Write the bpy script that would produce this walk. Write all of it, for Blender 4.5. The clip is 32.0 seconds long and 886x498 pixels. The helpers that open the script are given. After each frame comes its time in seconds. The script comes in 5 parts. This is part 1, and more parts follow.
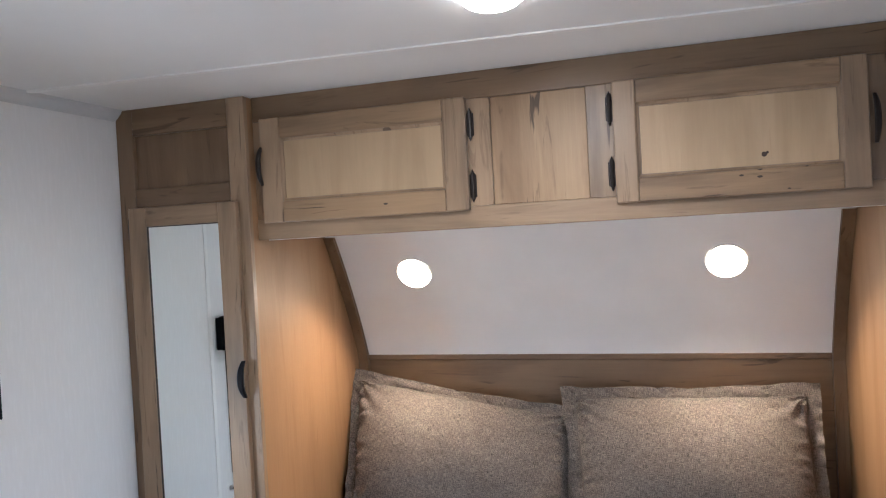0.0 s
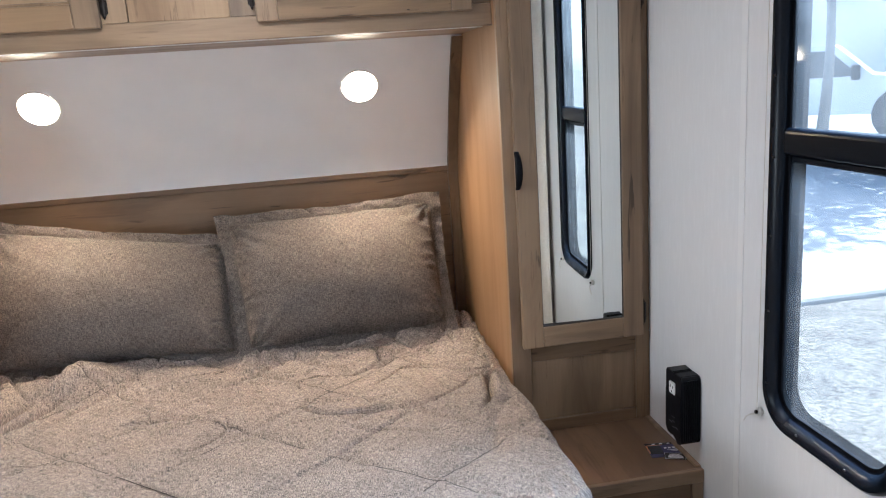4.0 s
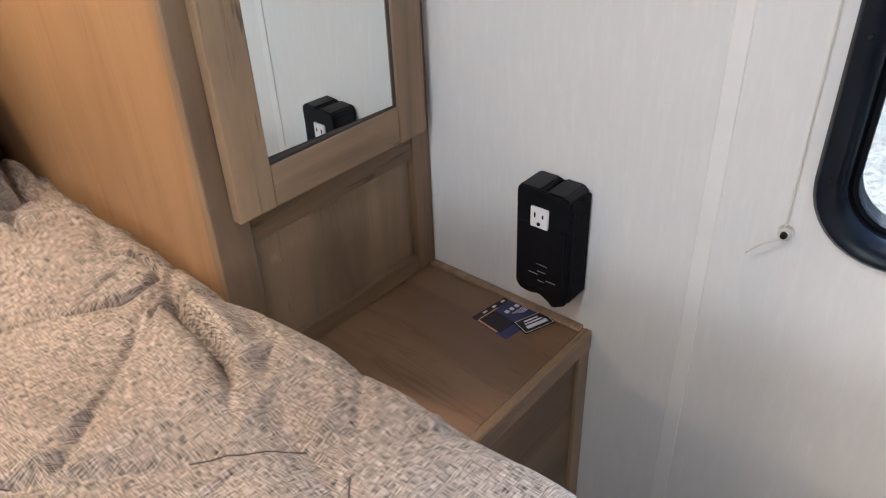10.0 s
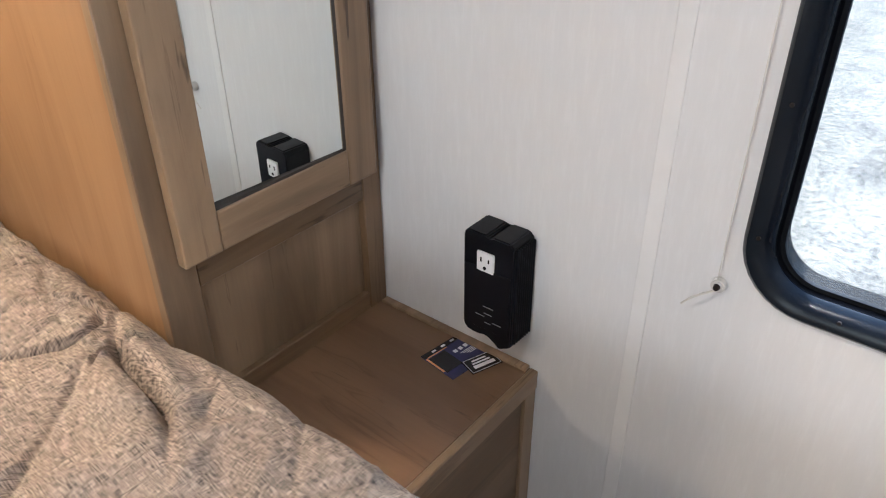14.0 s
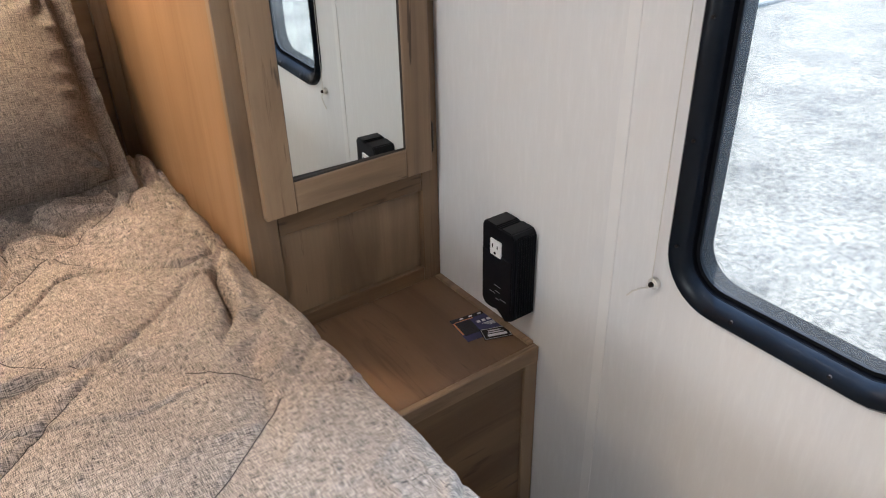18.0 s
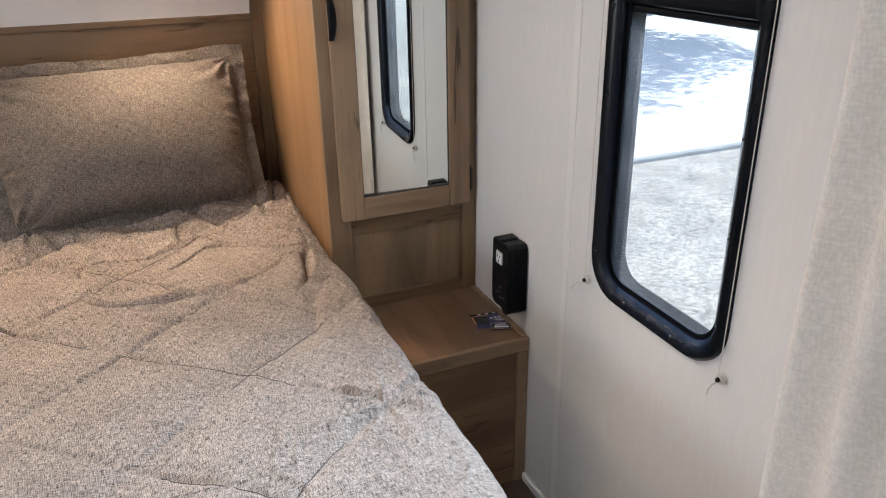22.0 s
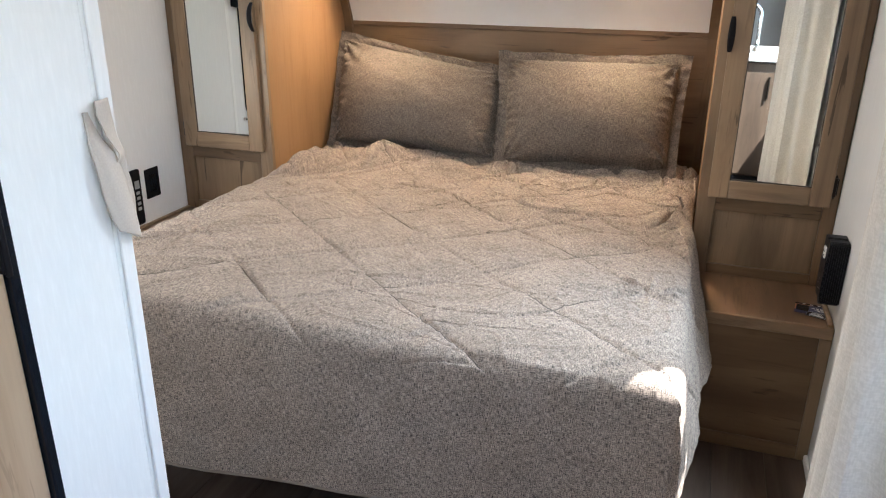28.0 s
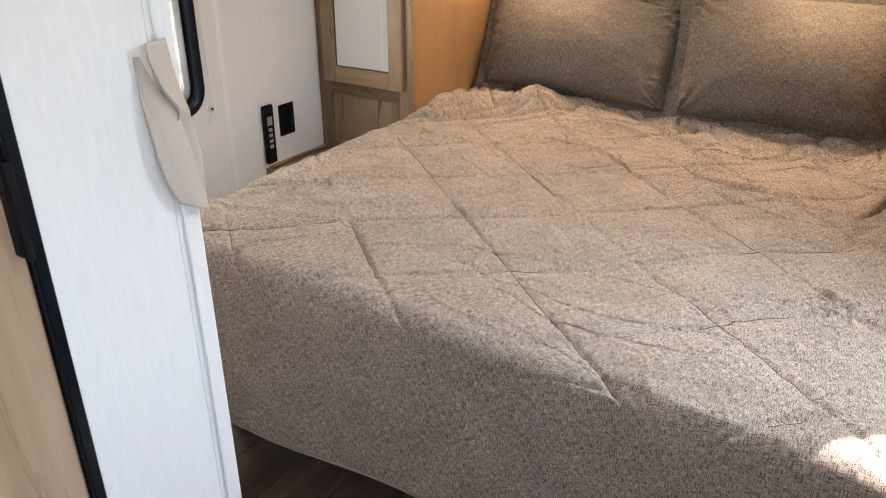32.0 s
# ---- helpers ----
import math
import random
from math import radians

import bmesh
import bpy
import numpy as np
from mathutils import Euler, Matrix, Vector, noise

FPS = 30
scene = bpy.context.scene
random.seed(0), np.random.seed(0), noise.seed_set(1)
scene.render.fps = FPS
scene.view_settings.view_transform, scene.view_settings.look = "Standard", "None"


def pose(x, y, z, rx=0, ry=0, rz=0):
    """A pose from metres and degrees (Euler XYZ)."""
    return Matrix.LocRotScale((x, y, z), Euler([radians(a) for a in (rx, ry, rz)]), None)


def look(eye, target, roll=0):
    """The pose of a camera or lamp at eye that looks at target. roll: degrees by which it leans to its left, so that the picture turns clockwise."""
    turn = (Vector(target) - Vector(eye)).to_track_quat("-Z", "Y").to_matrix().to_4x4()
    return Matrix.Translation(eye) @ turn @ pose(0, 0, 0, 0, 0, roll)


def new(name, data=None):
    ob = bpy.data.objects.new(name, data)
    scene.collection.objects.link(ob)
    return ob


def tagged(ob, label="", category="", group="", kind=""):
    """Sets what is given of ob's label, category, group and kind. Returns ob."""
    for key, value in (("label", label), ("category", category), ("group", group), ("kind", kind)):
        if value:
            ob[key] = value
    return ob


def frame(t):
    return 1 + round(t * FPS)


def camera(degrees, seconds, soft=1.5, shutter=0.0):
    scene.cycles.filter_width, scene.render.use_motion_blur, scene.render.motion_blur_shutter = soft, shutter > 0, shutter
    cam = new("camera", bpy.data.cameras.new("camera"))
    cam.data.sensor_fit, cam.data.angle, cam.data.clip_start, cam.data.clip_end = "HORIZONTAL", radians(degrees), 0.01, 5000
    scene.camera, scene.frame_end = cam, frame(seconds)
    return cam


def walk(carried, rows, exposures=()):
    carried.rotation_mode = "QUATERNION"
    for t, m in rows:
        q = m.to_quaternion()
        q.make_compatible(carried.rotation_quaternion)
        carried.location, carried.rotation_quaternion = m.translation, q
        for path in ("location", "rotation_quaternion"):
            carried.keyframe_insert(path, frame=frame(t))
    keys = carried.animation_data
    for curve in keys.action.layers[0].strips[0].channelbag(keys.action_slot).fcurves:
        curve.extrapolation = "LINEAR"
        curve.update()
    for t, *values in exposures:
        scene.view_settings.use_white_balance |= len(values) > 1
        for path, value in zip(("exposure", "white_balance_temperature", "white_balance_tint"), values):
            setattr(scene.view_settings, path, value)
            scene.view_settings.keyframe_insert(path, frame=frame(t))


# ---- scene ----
cam = camera(61.2, 32.0, 1.1)
PATH = [
    (0, (0.322, -1.766, 1.55), (-0.277, 0.142, 1.517), -3.1),
    (0.5, (0.328, -1.837, 1.556), (-0.139, 0.107, 1.529), -2.7),
    (1, (0.314, -1.915, 1.549), (-0.08, 0.045, 1.513), -2.1),
    (1.5, (0.298, -1.985, 1.536), (-0.005, -0.009, 1.481), -2.0),
    (2, (0.284, -2.007, 1.514), (0.094, -0.02, 1.378), -2.3),
    (2.5, (0.292, -2.017, 1.491), (0.231, -0.031, 1.264), -2.1),
    (3, (0.3, -2.0, 1.478), (0.367, -0.026, 1.164), -2.7),
    (3.5, (0.303, -1.971, 1.459), (0.454, -0.016, 1.069), -3.8),
    (4, (0.307, -1.902, 1.445), (0.604, 0.025, 1.0), -4.0),
    (4.5, (0.303, -1.801, 1.443), (0.75, 0.085, 0.952), -4.9),
    (6.5, (0.305, -1.415, 1.384), (1.064, 0.27, 0.619), -4.3),
    (7, (0.342, -1.294, 1.35), (1.134, 0.346, 0.525), -4.9),
    (7.5, (0.36, -1.193, 1.315), (1.222, 0.379, 0.428), -5.1),
    (8, (0.358, -1.077, 1.292), (1.351, 0.384, 0.355), -4.5),
    (8.5, (0.334, -0.967, 1.277), (1.446, 0.372, 0.292), -4.1),
    (9, (0.337, -0.879, 1.256), (1.512, 0.367, 0.224), -4.2),
    (9.5, (0.349, -0.799, 1.22), (1.568, 0.378, 0.157), -3.5),
    (10, (0.371, -0.734, 1.178), (1.62, 0.381, 0.084), -2.6),
    (10.5, (0.391, -0.696, 1.154), (1.666, 0.371, 0.042), -1.5),
    (11, (0.402, -0.68, 1.151), (1.692, 0.369, 0.039), -0.9),
    (11.5, (0.408, -0.678, 1.155), (1.7, 0.367, 0.042), -0.7),
    (12, (0.413, -0.689, 1.163), (1.712, 0.356, 0.059), -1.1),
    (12.5, (0.413, -0.696, 1.167), (1.725, 0.349, 0.078), -0.9),
    (13, (0.412, -0.7, 1.175), (1.734, 0.337, 0.09), -0.5),
    (13.5, (0.406, -0.721, 1.198), (1.728, 0.325, 0.122), -0.5),
    (15.5, (0.383, -0.869, 1.258), (1.643, 0.283, 0.216), 0.3),
    (16, (0.387, -0.917, 1.271), (1.591, 0.29, 0.225), 0.3),
    (16.5, (0.393, -0.96, 1.284), (1.533, 0.305, 0.234), -0.6),
    (17, (0.393, -0.993, 1.281), (1.48, 0.313, 0.226), 0.4),
    (17.5, (0.388, -1.04, 1.298), (1.427, 0.307, 0.246), 0.4),
    (18, (0.394, -1.117, 1.317), (1.385, 0.288, 0.295), -1.4),
    (18.5, (0.392, -1.185, 1.339), (1.35, 0.268, 0.353), -2.4),
    (19, (0.37, -1.248, 1.343), (1.321, 0.226, 0.382), -2.0),
    (19.5, (0.354, -1.323, 1.35), (1.281, 0.172, 0.398), -1.4),
    (20, (0.33, -1.395, 1.368), (1.239, 0.121, 0.432), -1.6),
    (20.5, (0.32, -1.463, 1.376), (1.216, 0.076, 0.465), -1.7),
    (21, (0.331, -1.544, 1.386), (1.19, 0.039, 0.515), -1.5),
    (21.5, (0.356, -1.629, 1.391), (1.156, 0.01, 0.571), -1.6),
    (22, (0.365, -1.721, 1.391), (1.066, -0.028, 0.589), -1.0),
    (22.5, (0.362, -1.809, 1.383), (0.889, -0.048, 0.595), -0.5),
    (23, (0.338, -1.872, 1.377), (0.708, -0.073, 0.587), -0.8),
    (23.5, (0.338, -1.953, 1.367), (0.596, -0.14, 0.561), -0.8),
    (24, (0.358, -2.025, 1.37), (0.493, -0.214, 0.531), -2.0),
    (24.5, (0.396, -2.09, 1.385), (0.359, -0.275, 0.546), -4.2),
    (25, (0.463, -2.165, 1.398), (0.27, -0.351, 0.58), -4.5),
    (25.5, (0.542, -2.238, 1.409), (0.25, -0.435, 0.595), -3.6),
    (26, (0.596, -2.292, 1.405), (0.214, -0.51, 0.581), -2.2),
    (26.5, (0.643, -2.34, 1.4), (0.189, -0.568, 0.592), -0.1),
    (28.5, (0.759, -2.439, 1.373), (0.127, -0.673, 0.677), 0.1),
    (29, (0.755, -2.437, 1.372), (0.11, -0.683, 0.662), -0.1),
    (29.5, (0.752, -2.438, 1.374), (0.1, -0.686, 0.664), 0.1),
    (30, (0.734, -2.421, 1.369), (0.051, -0.681, 0.657), 0.4),
    (30.5, (0.714, -2.349, 1.37), (-0.039, -0.649, 0.631), 0.9),
    (31, (0.702, -2.251, 1.361), (-0.132, -0.613, 0.572), 0.9),
    (31.5, (0.689, -2.171, 1.359), (-0.206, -0.596, 0.511), 0.5),
    (32, (0.666, -2.119, 1.354), (-0.278, -0.59, 0.477), 0.4),
]
EXPO = [(0, 2.44, 5250, 11), (1, 2.42, 5600, 13), (2, 2.38, 5850, 13), (3, 2.41, 5500, 12), (4, 2.42, 5300, 10), (7, 2.45, 5450, 10), (9, 2.64, 5550, 11), (13, 2.74, 5600, 11), (17, 2.56, 5800, 11), (20, 2.42, 5720, 11), (22.6, 2.32, 5850, 12), (25, 2.44, 5950, 12), (26.5, 2.50, 6000, 11), (29, 2.52, 6150, 10), (32, 2.39, 6600, 14)]
walk(cam, [(t, look(eye, target, roll)) for t, eye, target, roll in PATH], EXPO)

# ---- light ----
SUN_DIR = Vector((-0.485, -0.472, -1.0)).normalized()
world = bpy.data.worlds.new("world")
scene.world = world
world.use_nodes = True
wn = world.node_tree.nodes
sky = wn.new("ShaderNodeTexSky")
sky.sky_type = "NISHITA"
sky.sun_disc = False
sky.sun_elevation = math.asin(-SUN_DIR.z)
sky.sun_rotation = math.atan2(-SUN_DIR.x, -SUN_DIR.y)
world.node_tree.links.new(sky.outputs[0], wn["Background"].inputs[0])
wn["Background"].inputs[1].default_value = 0.15
sun = new("sun", bpy.data.lights.new("sun", "SUN"))
sun.data.energy, sun.data.angle, sun.data.color = 5.0, radians(0.55), (1.0, 0.95, 0.88)
sun.matrix_world = look((0, 0, 0), SUN_DIR)
XR_WALL = 1.178
WARM = (1.0, 0.72, 0.44)


def disc_lamp(name, eye, target, size, power, color, spread=180):
    d = bpy.data.lights.new(name, "AREA")
    d.shape, d.size, d.energy, d.color = "DISK", size, power, color
    d.spread = radians(spread)
    ob = new(name, d)
    ob.matrix_world = look(eye, target)
    return ob


disc_lamp("bed_lamp_light", (-0.502, 0.505, 1.425), (-0.502, 0.10, 0.78), 0.085, 1.05, WARM, 132)
disc_lamp("bed_lamp_light", (0.452, 0.505, 1.425), (0.452, 0.10, 0.78), 0.085, 1.05, WARM, 132)
disc_lamp("ceiling_lamp_light", (0.04, -0.515, 1.918), (0.04, -0.515, 0), 0.1, 1.4, (1.0, 0.92, 0.82))


def sky_lamp(name, eye, target, width, height, power, color):
    """Stands in for the sky's light through a window."""
    d = bpy.data.lights.new(name, "AREA")
    d.shape, d.size, d.size_y, d.energy, d.color = "RECTANGLE", width, height, power, color
    new(name, d).matrix_world = look(eye, target)


sky_lamp("window_daylight", (1.60, -0.58, 2.06), (0.2, -1.08, 0.6), 0.6, 0.5, 23.0, (0.74, 0.88, 1.0))
sky_lamp("left_window_daylight", (-1.236, -0.729, 0.984), (0.0, -0.729, 0.95), 0.31, 0.45, 1.6, (1.0, 0.96, 0.89))
sky_lamp("living_window_daylight", (XR_WALL + 0.03, -2.7, 1.25), (0.0, -2.7, 1.2), 1.5, 0.9, 0.95, (1.0, 0.985, 0.96))
# added fill behind the camera, no known lamp there
disc_lamp("cabin_fill_light", (0.3, -2.7, 1.925), (0.3, -2.7, 0), 0.12, 0.35, (1.0, 0.93, 0.84))


# ---- materials ----
def material(name):
    m = bpy.data.materials.new(name)
    m.use_nodes = True
    nt = m.node_tree
    return m, nt, nt.nodes["Principled BSDF"]


def node(nt, kind, ins=None, **props):
    n = nt.nodes.new(kind)
    for k, v in props.items():
        if k == "operation":
            n.operation = v
        elif k == "data_type":
            n.data_type = v
        elif k == "blend_type":
            n.blend_type = v
    for k, v in (ins or {}).items():
        if isinstance(v, bpy.types.NodeSocket):
            nt.links.new(v, n.inputs[k])
        else:
            n.inputs[k].default_value = v
    return n


def coords(nt, scale, random_shift=True):
    tc = node(nt, "ShaderNodeTexCoord")
    vec = tc.outputs["Object"]
    if random_shift:
        oi = node(nt, "ShaderNodeObjectInfo")
        mul = node(nt, "ShaderNodeVectorMath", {0: (37.0, 19.0, 53.0)}, operation="SCALE")
        nt.links.new(oi.outputs["Random"], mul.inputs["Scale"])
        vec = node(nt, "ShaderNodeVectorMath", {0: vec, 1: mul.outputs[0]}, operation="ADD").outputs[0]
    mp = node(nt, "ShaderNodeMapping", {"Vector": vec, "Scale": scale})
    return mp.outputs[0]


def ramp(nt, fac, stops):
    r = node(nt, "ShaderNodeValToRGB", {0: fac})
    el = r.color_ramp.elements
    while len(el) < len(stops):
        el.new(0.5)
    for e, (p, c) in zip(el, stops):
        e.position, e.color = p, (*c, 1)
    return r.outputs[0]


def mixed(nt, fac, a, b, mode="MIX"):
    n = nt.nodes.new("ShaderNodeMix")
    n.data_type, n.blend_type = "RGBA", mode
    for sock, v in ((n.inputs[0], fac), (n.inputs[6], a), (n.inputs[7], b)):
        if isinstance(v, bpy.types.NodeSocket):
            nt.links.new(v, sock)
        elif isinstance(v, (int, float)):
            sock.default_value = v
        else:
            sock.default_value = (*v, 1)
    return n.outputs[2]


def bumped(nt, b, height, strength, distance):
    n = node(nt, "ShaderNodeBump", {"Height": height, "Strength": strength, "Distance": distance})
    nt.links.new(n.outputs[0], b.inputs["Normal"])


def wood(name, light, dark, axis="z", rough=0.37, streak=1.0, mottle=0.5, vein=0.5, specks=0.0):
    """Printed maple: soft grain along one axis, cloudy tone and a few dark mineral streaks."""
    m, nt, b = material(name)
    pick = {"x": 0, "y": 1, "z": 2}[axis]

    def along(long_, across):
        return tuple(long_ if k == pick else across for k in range(3))

    n1 = node(nt, "ShaderNodeTexNoise", {"Vector": coords(nt, along(1.1, 9.0)), "Scale": 1.0, "Detail": 6.0, "Roughness": 0.55, "Distortion": 1.1})
    n2 = node(nt, "ShaderNodeTexNoise", {"Vector": coords(nt, along(7, 170)), "Scale": 1.0, "Detail": 3.0, "Roughness": 0.6})
    n3 = node(nt, "ShaderNodeTexNoise", {"Vector": coords(nt, (3.1, 3.1, 3.1)), "Scale": 1.0, "Detail": 3.0})
    n4 = node(nt, "ShaderNodeTexNoise", {"Vector": coords(nt, along(2.2, 24.0)), "Scale": 1.0, "Detail": 4.0, "Roughness": 0.5, "Distortion": 1.8})
    mid = tuple((a + c) / 2 for a, c in zip(light, dark))
    c1 = ramp(nt, n1.outputs[0], [(0.25, dark), (0.42, mid), (0.56, light), (1.0, tuple(min(1, 1.06 * a) for a in light))])
    f2 = node(nt, "ShaderNodeMapRange", {0: n2.outputs[0], 1: 0.3, 2: 0.75, 3: 1.0 - 0.08 * streak, 4: 1.03})
    c2 = mixed(nt, 1.0, c1, f2.outputs[0], "MULTIPLY")
    f3 = node(nt, "ShaderNodeMapRange", {0: n3.outputs[0], 1: 0.3, 2: 0.7, 3: 1.0 - 0.3 * mottle, 4: 1.08})
    c3 = mixed(nt, 1.0, c2, f3.outputs[0], "MULTIPLY")
    g = 1 - vein
    v4 = ramp(nt, n4.outputs[0], [(0.30, (g, g * 0.97, g * 0.94)), (0.345, (1, 1, 1)), (0.62, (1, 1, 1)), (0.66, (1 - 0.45 * vein, 1 - 0.48 * vein, 1 - 0.5 * vein)), (0.70, (1, 1, 1))])
    c4 = mixed(nt, 1.0, c3, v4, "MULTIPLY")
    if specks:
        vo = node(nt, "ShaderNodeTexVoronoi", {"Vector": coords(nt, along(22, 48)), "Scale": 1.0})
        here = node(nt, "ShaderNodeMapRange", {0: n3.outputs[0], 1: 0.48, 2: 0.56, 3: 0.02, 4: 0.13})
        dot = node(nt, "ShaderNodeMath", {0: vo.outputs["Distance"], 1: here.outputs[0]}, operation="LESS_THAN")
        keep = node(nt, "ShaderNodeMapRange", {0: dot.outputs[0], 1: 0.0, 2: 1.0, 3: 1.0, 4: 1.0 - specks})
        c4 = mixed(nt, 1.0, c4, keep.outputs[0], "MULTIPLY")
    nt.links.new(c4, b.inputs["Base Color"])
    r = node(nt, "ShaderNodeMapRange", {0: n1.outputs[0], 1: 0.2, 2: 0.8, 3: rough + 0.1, 4: rough - 0.05})
    nt.links.new(r.outputs[0], b.inputs["Roughness"])
    bumped(nt, b, n2.outputs[0], 0.10, 0.0005)
    return m


def white_panel(name, a, c, rough=0.5, grain=1.0):
    """Whitewashed vinyl wall board with a faint upright grain."""
    m, nt, b = material(name)
    v = coords(nt, (110, 110, 16), False)
    n1 = node(nt, "ShaderNodeTexNoise", {"Vector": v, "Scale": 1.0, "Detail": 6.0, "Roughness": 0.7})
    v2 = coords(nt, (1.6, 1.6, 0.7), False)
    n2 = node(nt, "ShaderNodeTexNoise", {"Vector": v2, "Scale": 1.0, "Detail": 2.0})
    c1 = ramp(nt, n1.outputs[0], [(0.33, tuple(x * (1 - 0.03 * grain) for x in a)), (0.5, a), (0.75, c)])
    f = node(nt, "ShaderNodeMapRange", {0: n2.outputs[0], 1: 0.3, 2: 0.7, 3: 0.95, 4: 1.02})
    nt.links.new(mixed(nt, 1.0, c1, f.outputs[0], "MULTIPLY"), b.inputs["Base Color"])
    b.inputs["Roughness"].default_value = rough
    bumped(nt, b, n1.outputs[0], 0.15, 0.0005)
    return m


def plain(name, color, rough, metal=0.0, noise_amount=0.08, scale=60.0, bump=0.0, spec=0.5):
    m, nt, b = material(name)
    v = coords(nt, (scale, scale, scale))
    n = node(nt, "ShaderNodeTexNoise", {"Vector": v, "Scale": 1.0, "Detail": 4.0})
    f = node(nt, "ShaderNodeMapRange", {0: n.outputs[0], 1: 0.3, 2: 0.7, 3: 1 - noise_amount, 4: 1 + noise_amount})
    nt.links.new(mixed(nt, 1.0, color, f.outputs[0], "MULTIPLY"), b.inputs["Base Color"])
    r = node(nt, "ShaderNodeMapRange", {0: n.outputs[0], 1: 0.3, 2: 0.7, 3: rough * 0.9, 4: min(1.0, rough * 1.12)})
    nt.links.new(r.outputs[0], b.inputs["Roughness"])
    b.inputs["Metallic"].default_value = metal
    b.inputs["Specular IOR Level"].default_value = spec
    if bump:
        bumped(nt, b, n.outputs[0], bump, 0.001)
    return m


def linen(name, pale, dark, thread=1150.0, mottle=0.12, slub=0.14):
    """Heathered melange cloth: long pale and dark yarns crossing each other."""
    m, nt, b = material(name)
    uv = node(nt, "ShaderNodeUVMap").outputs[0]
    half = None
    for across, along, weight in ((1.0, slub, 0.33), (0.5, slub * 0.4, 0.09), (1.9, slub * 2.5, 0.08)):
        for sc in ((thread * across, thread * along, 1), (thread * along, thread * across, 1)):
            mp = node(nt, "ShaderNodeMapping", {"Vector": uv, "Scale": sc})
            n = node(nt, "ShaderNodeTexNoise", {"Vector": mp.outputs[0], "Scale": 1.0, "Detail": 0.0})
            yarn = node(nt, "ShaderNodeMapRange", {0: n.outputs[0], 1: 0.36, 2: 0.64, 3: 0.0, 4: 1.0})
            w = node(nt, "ShaderNodeMath", {0: yarn.outputs[0], 1: weight}, operation="MULTIPLY")
            half = w if half is None else node(nt, "ShaderNodeMath", {0: half.outputs[0], 1: w.outputs[0]}, operation="ADD")
    mid = tuple(0.45 * p + 0.55 * d for p, d in zip(pale, dark))
    c1 = ramp(nt, half.outputs[0], [(0.20, dark), (0.5, mid), (0.80, pale)])
    mp = node(nt, "ShaderNodeMapping", {"Vector": uv, "Scale": (9, 9, 9)})
    n3 = node(nt, "ShaderNodeTexNoise", {"Vector": mp.outputs[0], "Scale": 1.0, "Detail": 5.0})
    f = node(nt, "ShaderNodeMapRange", {0: n3.outputs[0], 1: 0.3, 2: 0.7, 3: 1 - mottle, 4: 1 + mottle})
    nt.links.new(mixed(nt, 1.0, c1, f.outputs[0], "MULTIPLY"), b.inputs["Base Color"])
    b.inputs["Roughness"].default_value = 0.95
    b.inputs["Sheen Weight"].default_value = 0.04
    b.inputs["Specular IOR Level"].default_value = 0.15
    bumped(nt, b, half.outputs[0], 0.35, 0.0004)
    return m


def glass_material(name, tint=(0.94, 0.97, 0.98)):
    m, nt, b = material(name)
    out = nt.nodes["Material Output"]
    tr = node(nt, "ShaderNodeBsdfTransparent", {"Color": (*tint, 1)})
    dust = node(nt, "ShaderNodeBsdfTranslucent", {"Color": (0.85, 0.85, 0.85, 1)})
    v = coords(nt, (7, 7, 7))
    n = node(nt, "ShaderNodeTexNoise", {"Vector": v, "Scale": 1.0, "Detail": 5.0})
    f = node(nt, "ShaderNodeMapRange", {0: n.outputs[0], 1: 0.3, 2: 0.7, 3: 0.012, 4: 0.026})
    dm = node(nt, "ShaderNodeMixShader", {0: f.outputs[0], 1: tr.outputs[0], 2: dust.outputs[0]})
    gl = node(nt, "ShaderNodeBsdfGlossy", {"Roughness": 0.03})
    mx = node(nt, "ShaderNodeMixShader", {0: 0.035, 1: dm.outputs[0], 2: gl.outputs[0]})
    nt.links.new(mx.outputs[0], out.inputs[0])
    return m


def emissive(name, color, strength):
    m, nt, b = material(name)
    b.inputs["Base Color"].default_value = (0.9, 0.88, 0.84, 1)
    b.inputs["Emission Color"].default_value = (*color, 1)
    b.inputs["Emission Strength"].default_value = strength
    return m


WOOD_L, WOOD_D = (0.315, 0.214, 0.128), (0.160, 0.102, 0.060)
M_WOODZ = wood("maple_upright", WOOD_L, WOOD_D, "z", mottle=0.95, vein=0.6)
M_WOODX = wood("maple_level", WOOD_L, WOOD_D, "x")
M_PANEL = wood("maple_panel", (0.42, 0.298, 0.175), (0.335, 0.228, 0.126), "z", streak=0.4, vein=0.06, mottle=0.3)
M_RUSTICX = wood("maple_rustic_level", (0.315, 0.205, 0.112), (0.125, 0.074, 0.038), "x", streak=1.2, vein=0.7, mottle=0.9, specks=0.85)
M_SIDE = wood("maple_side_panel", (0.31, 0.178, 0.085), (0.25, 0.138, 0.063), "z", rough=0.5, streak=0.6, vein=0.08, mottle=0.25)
M_CENTRE = wood("maple_rustic", (0.345, 0.225, 0.120), (0.165, 0.09, 0.042), "z", rough=0.52, streak=1.2, vein=0.75)
M_FRAMEX = wood("walnut_level", (0.19, 0.119, 0.064), (0.112, 0.066, 0.035), "x")
M_FRAMEZ = wood("walnut_upright", (0.19, 0.119, 0.064), (0.112, 0.066, 0.035), "z")
M_TOP = wood("nightstand_wood", (0.185, 0.108, 0.060), (0.125, 0.070, 0.039), "y", rough=0.38, streak=0.7)
M_WHITE = white_panel("white_wall_board", (0.745, 0.738, 0.73), (0.785, 0.78, 0.773), grain=0.6)
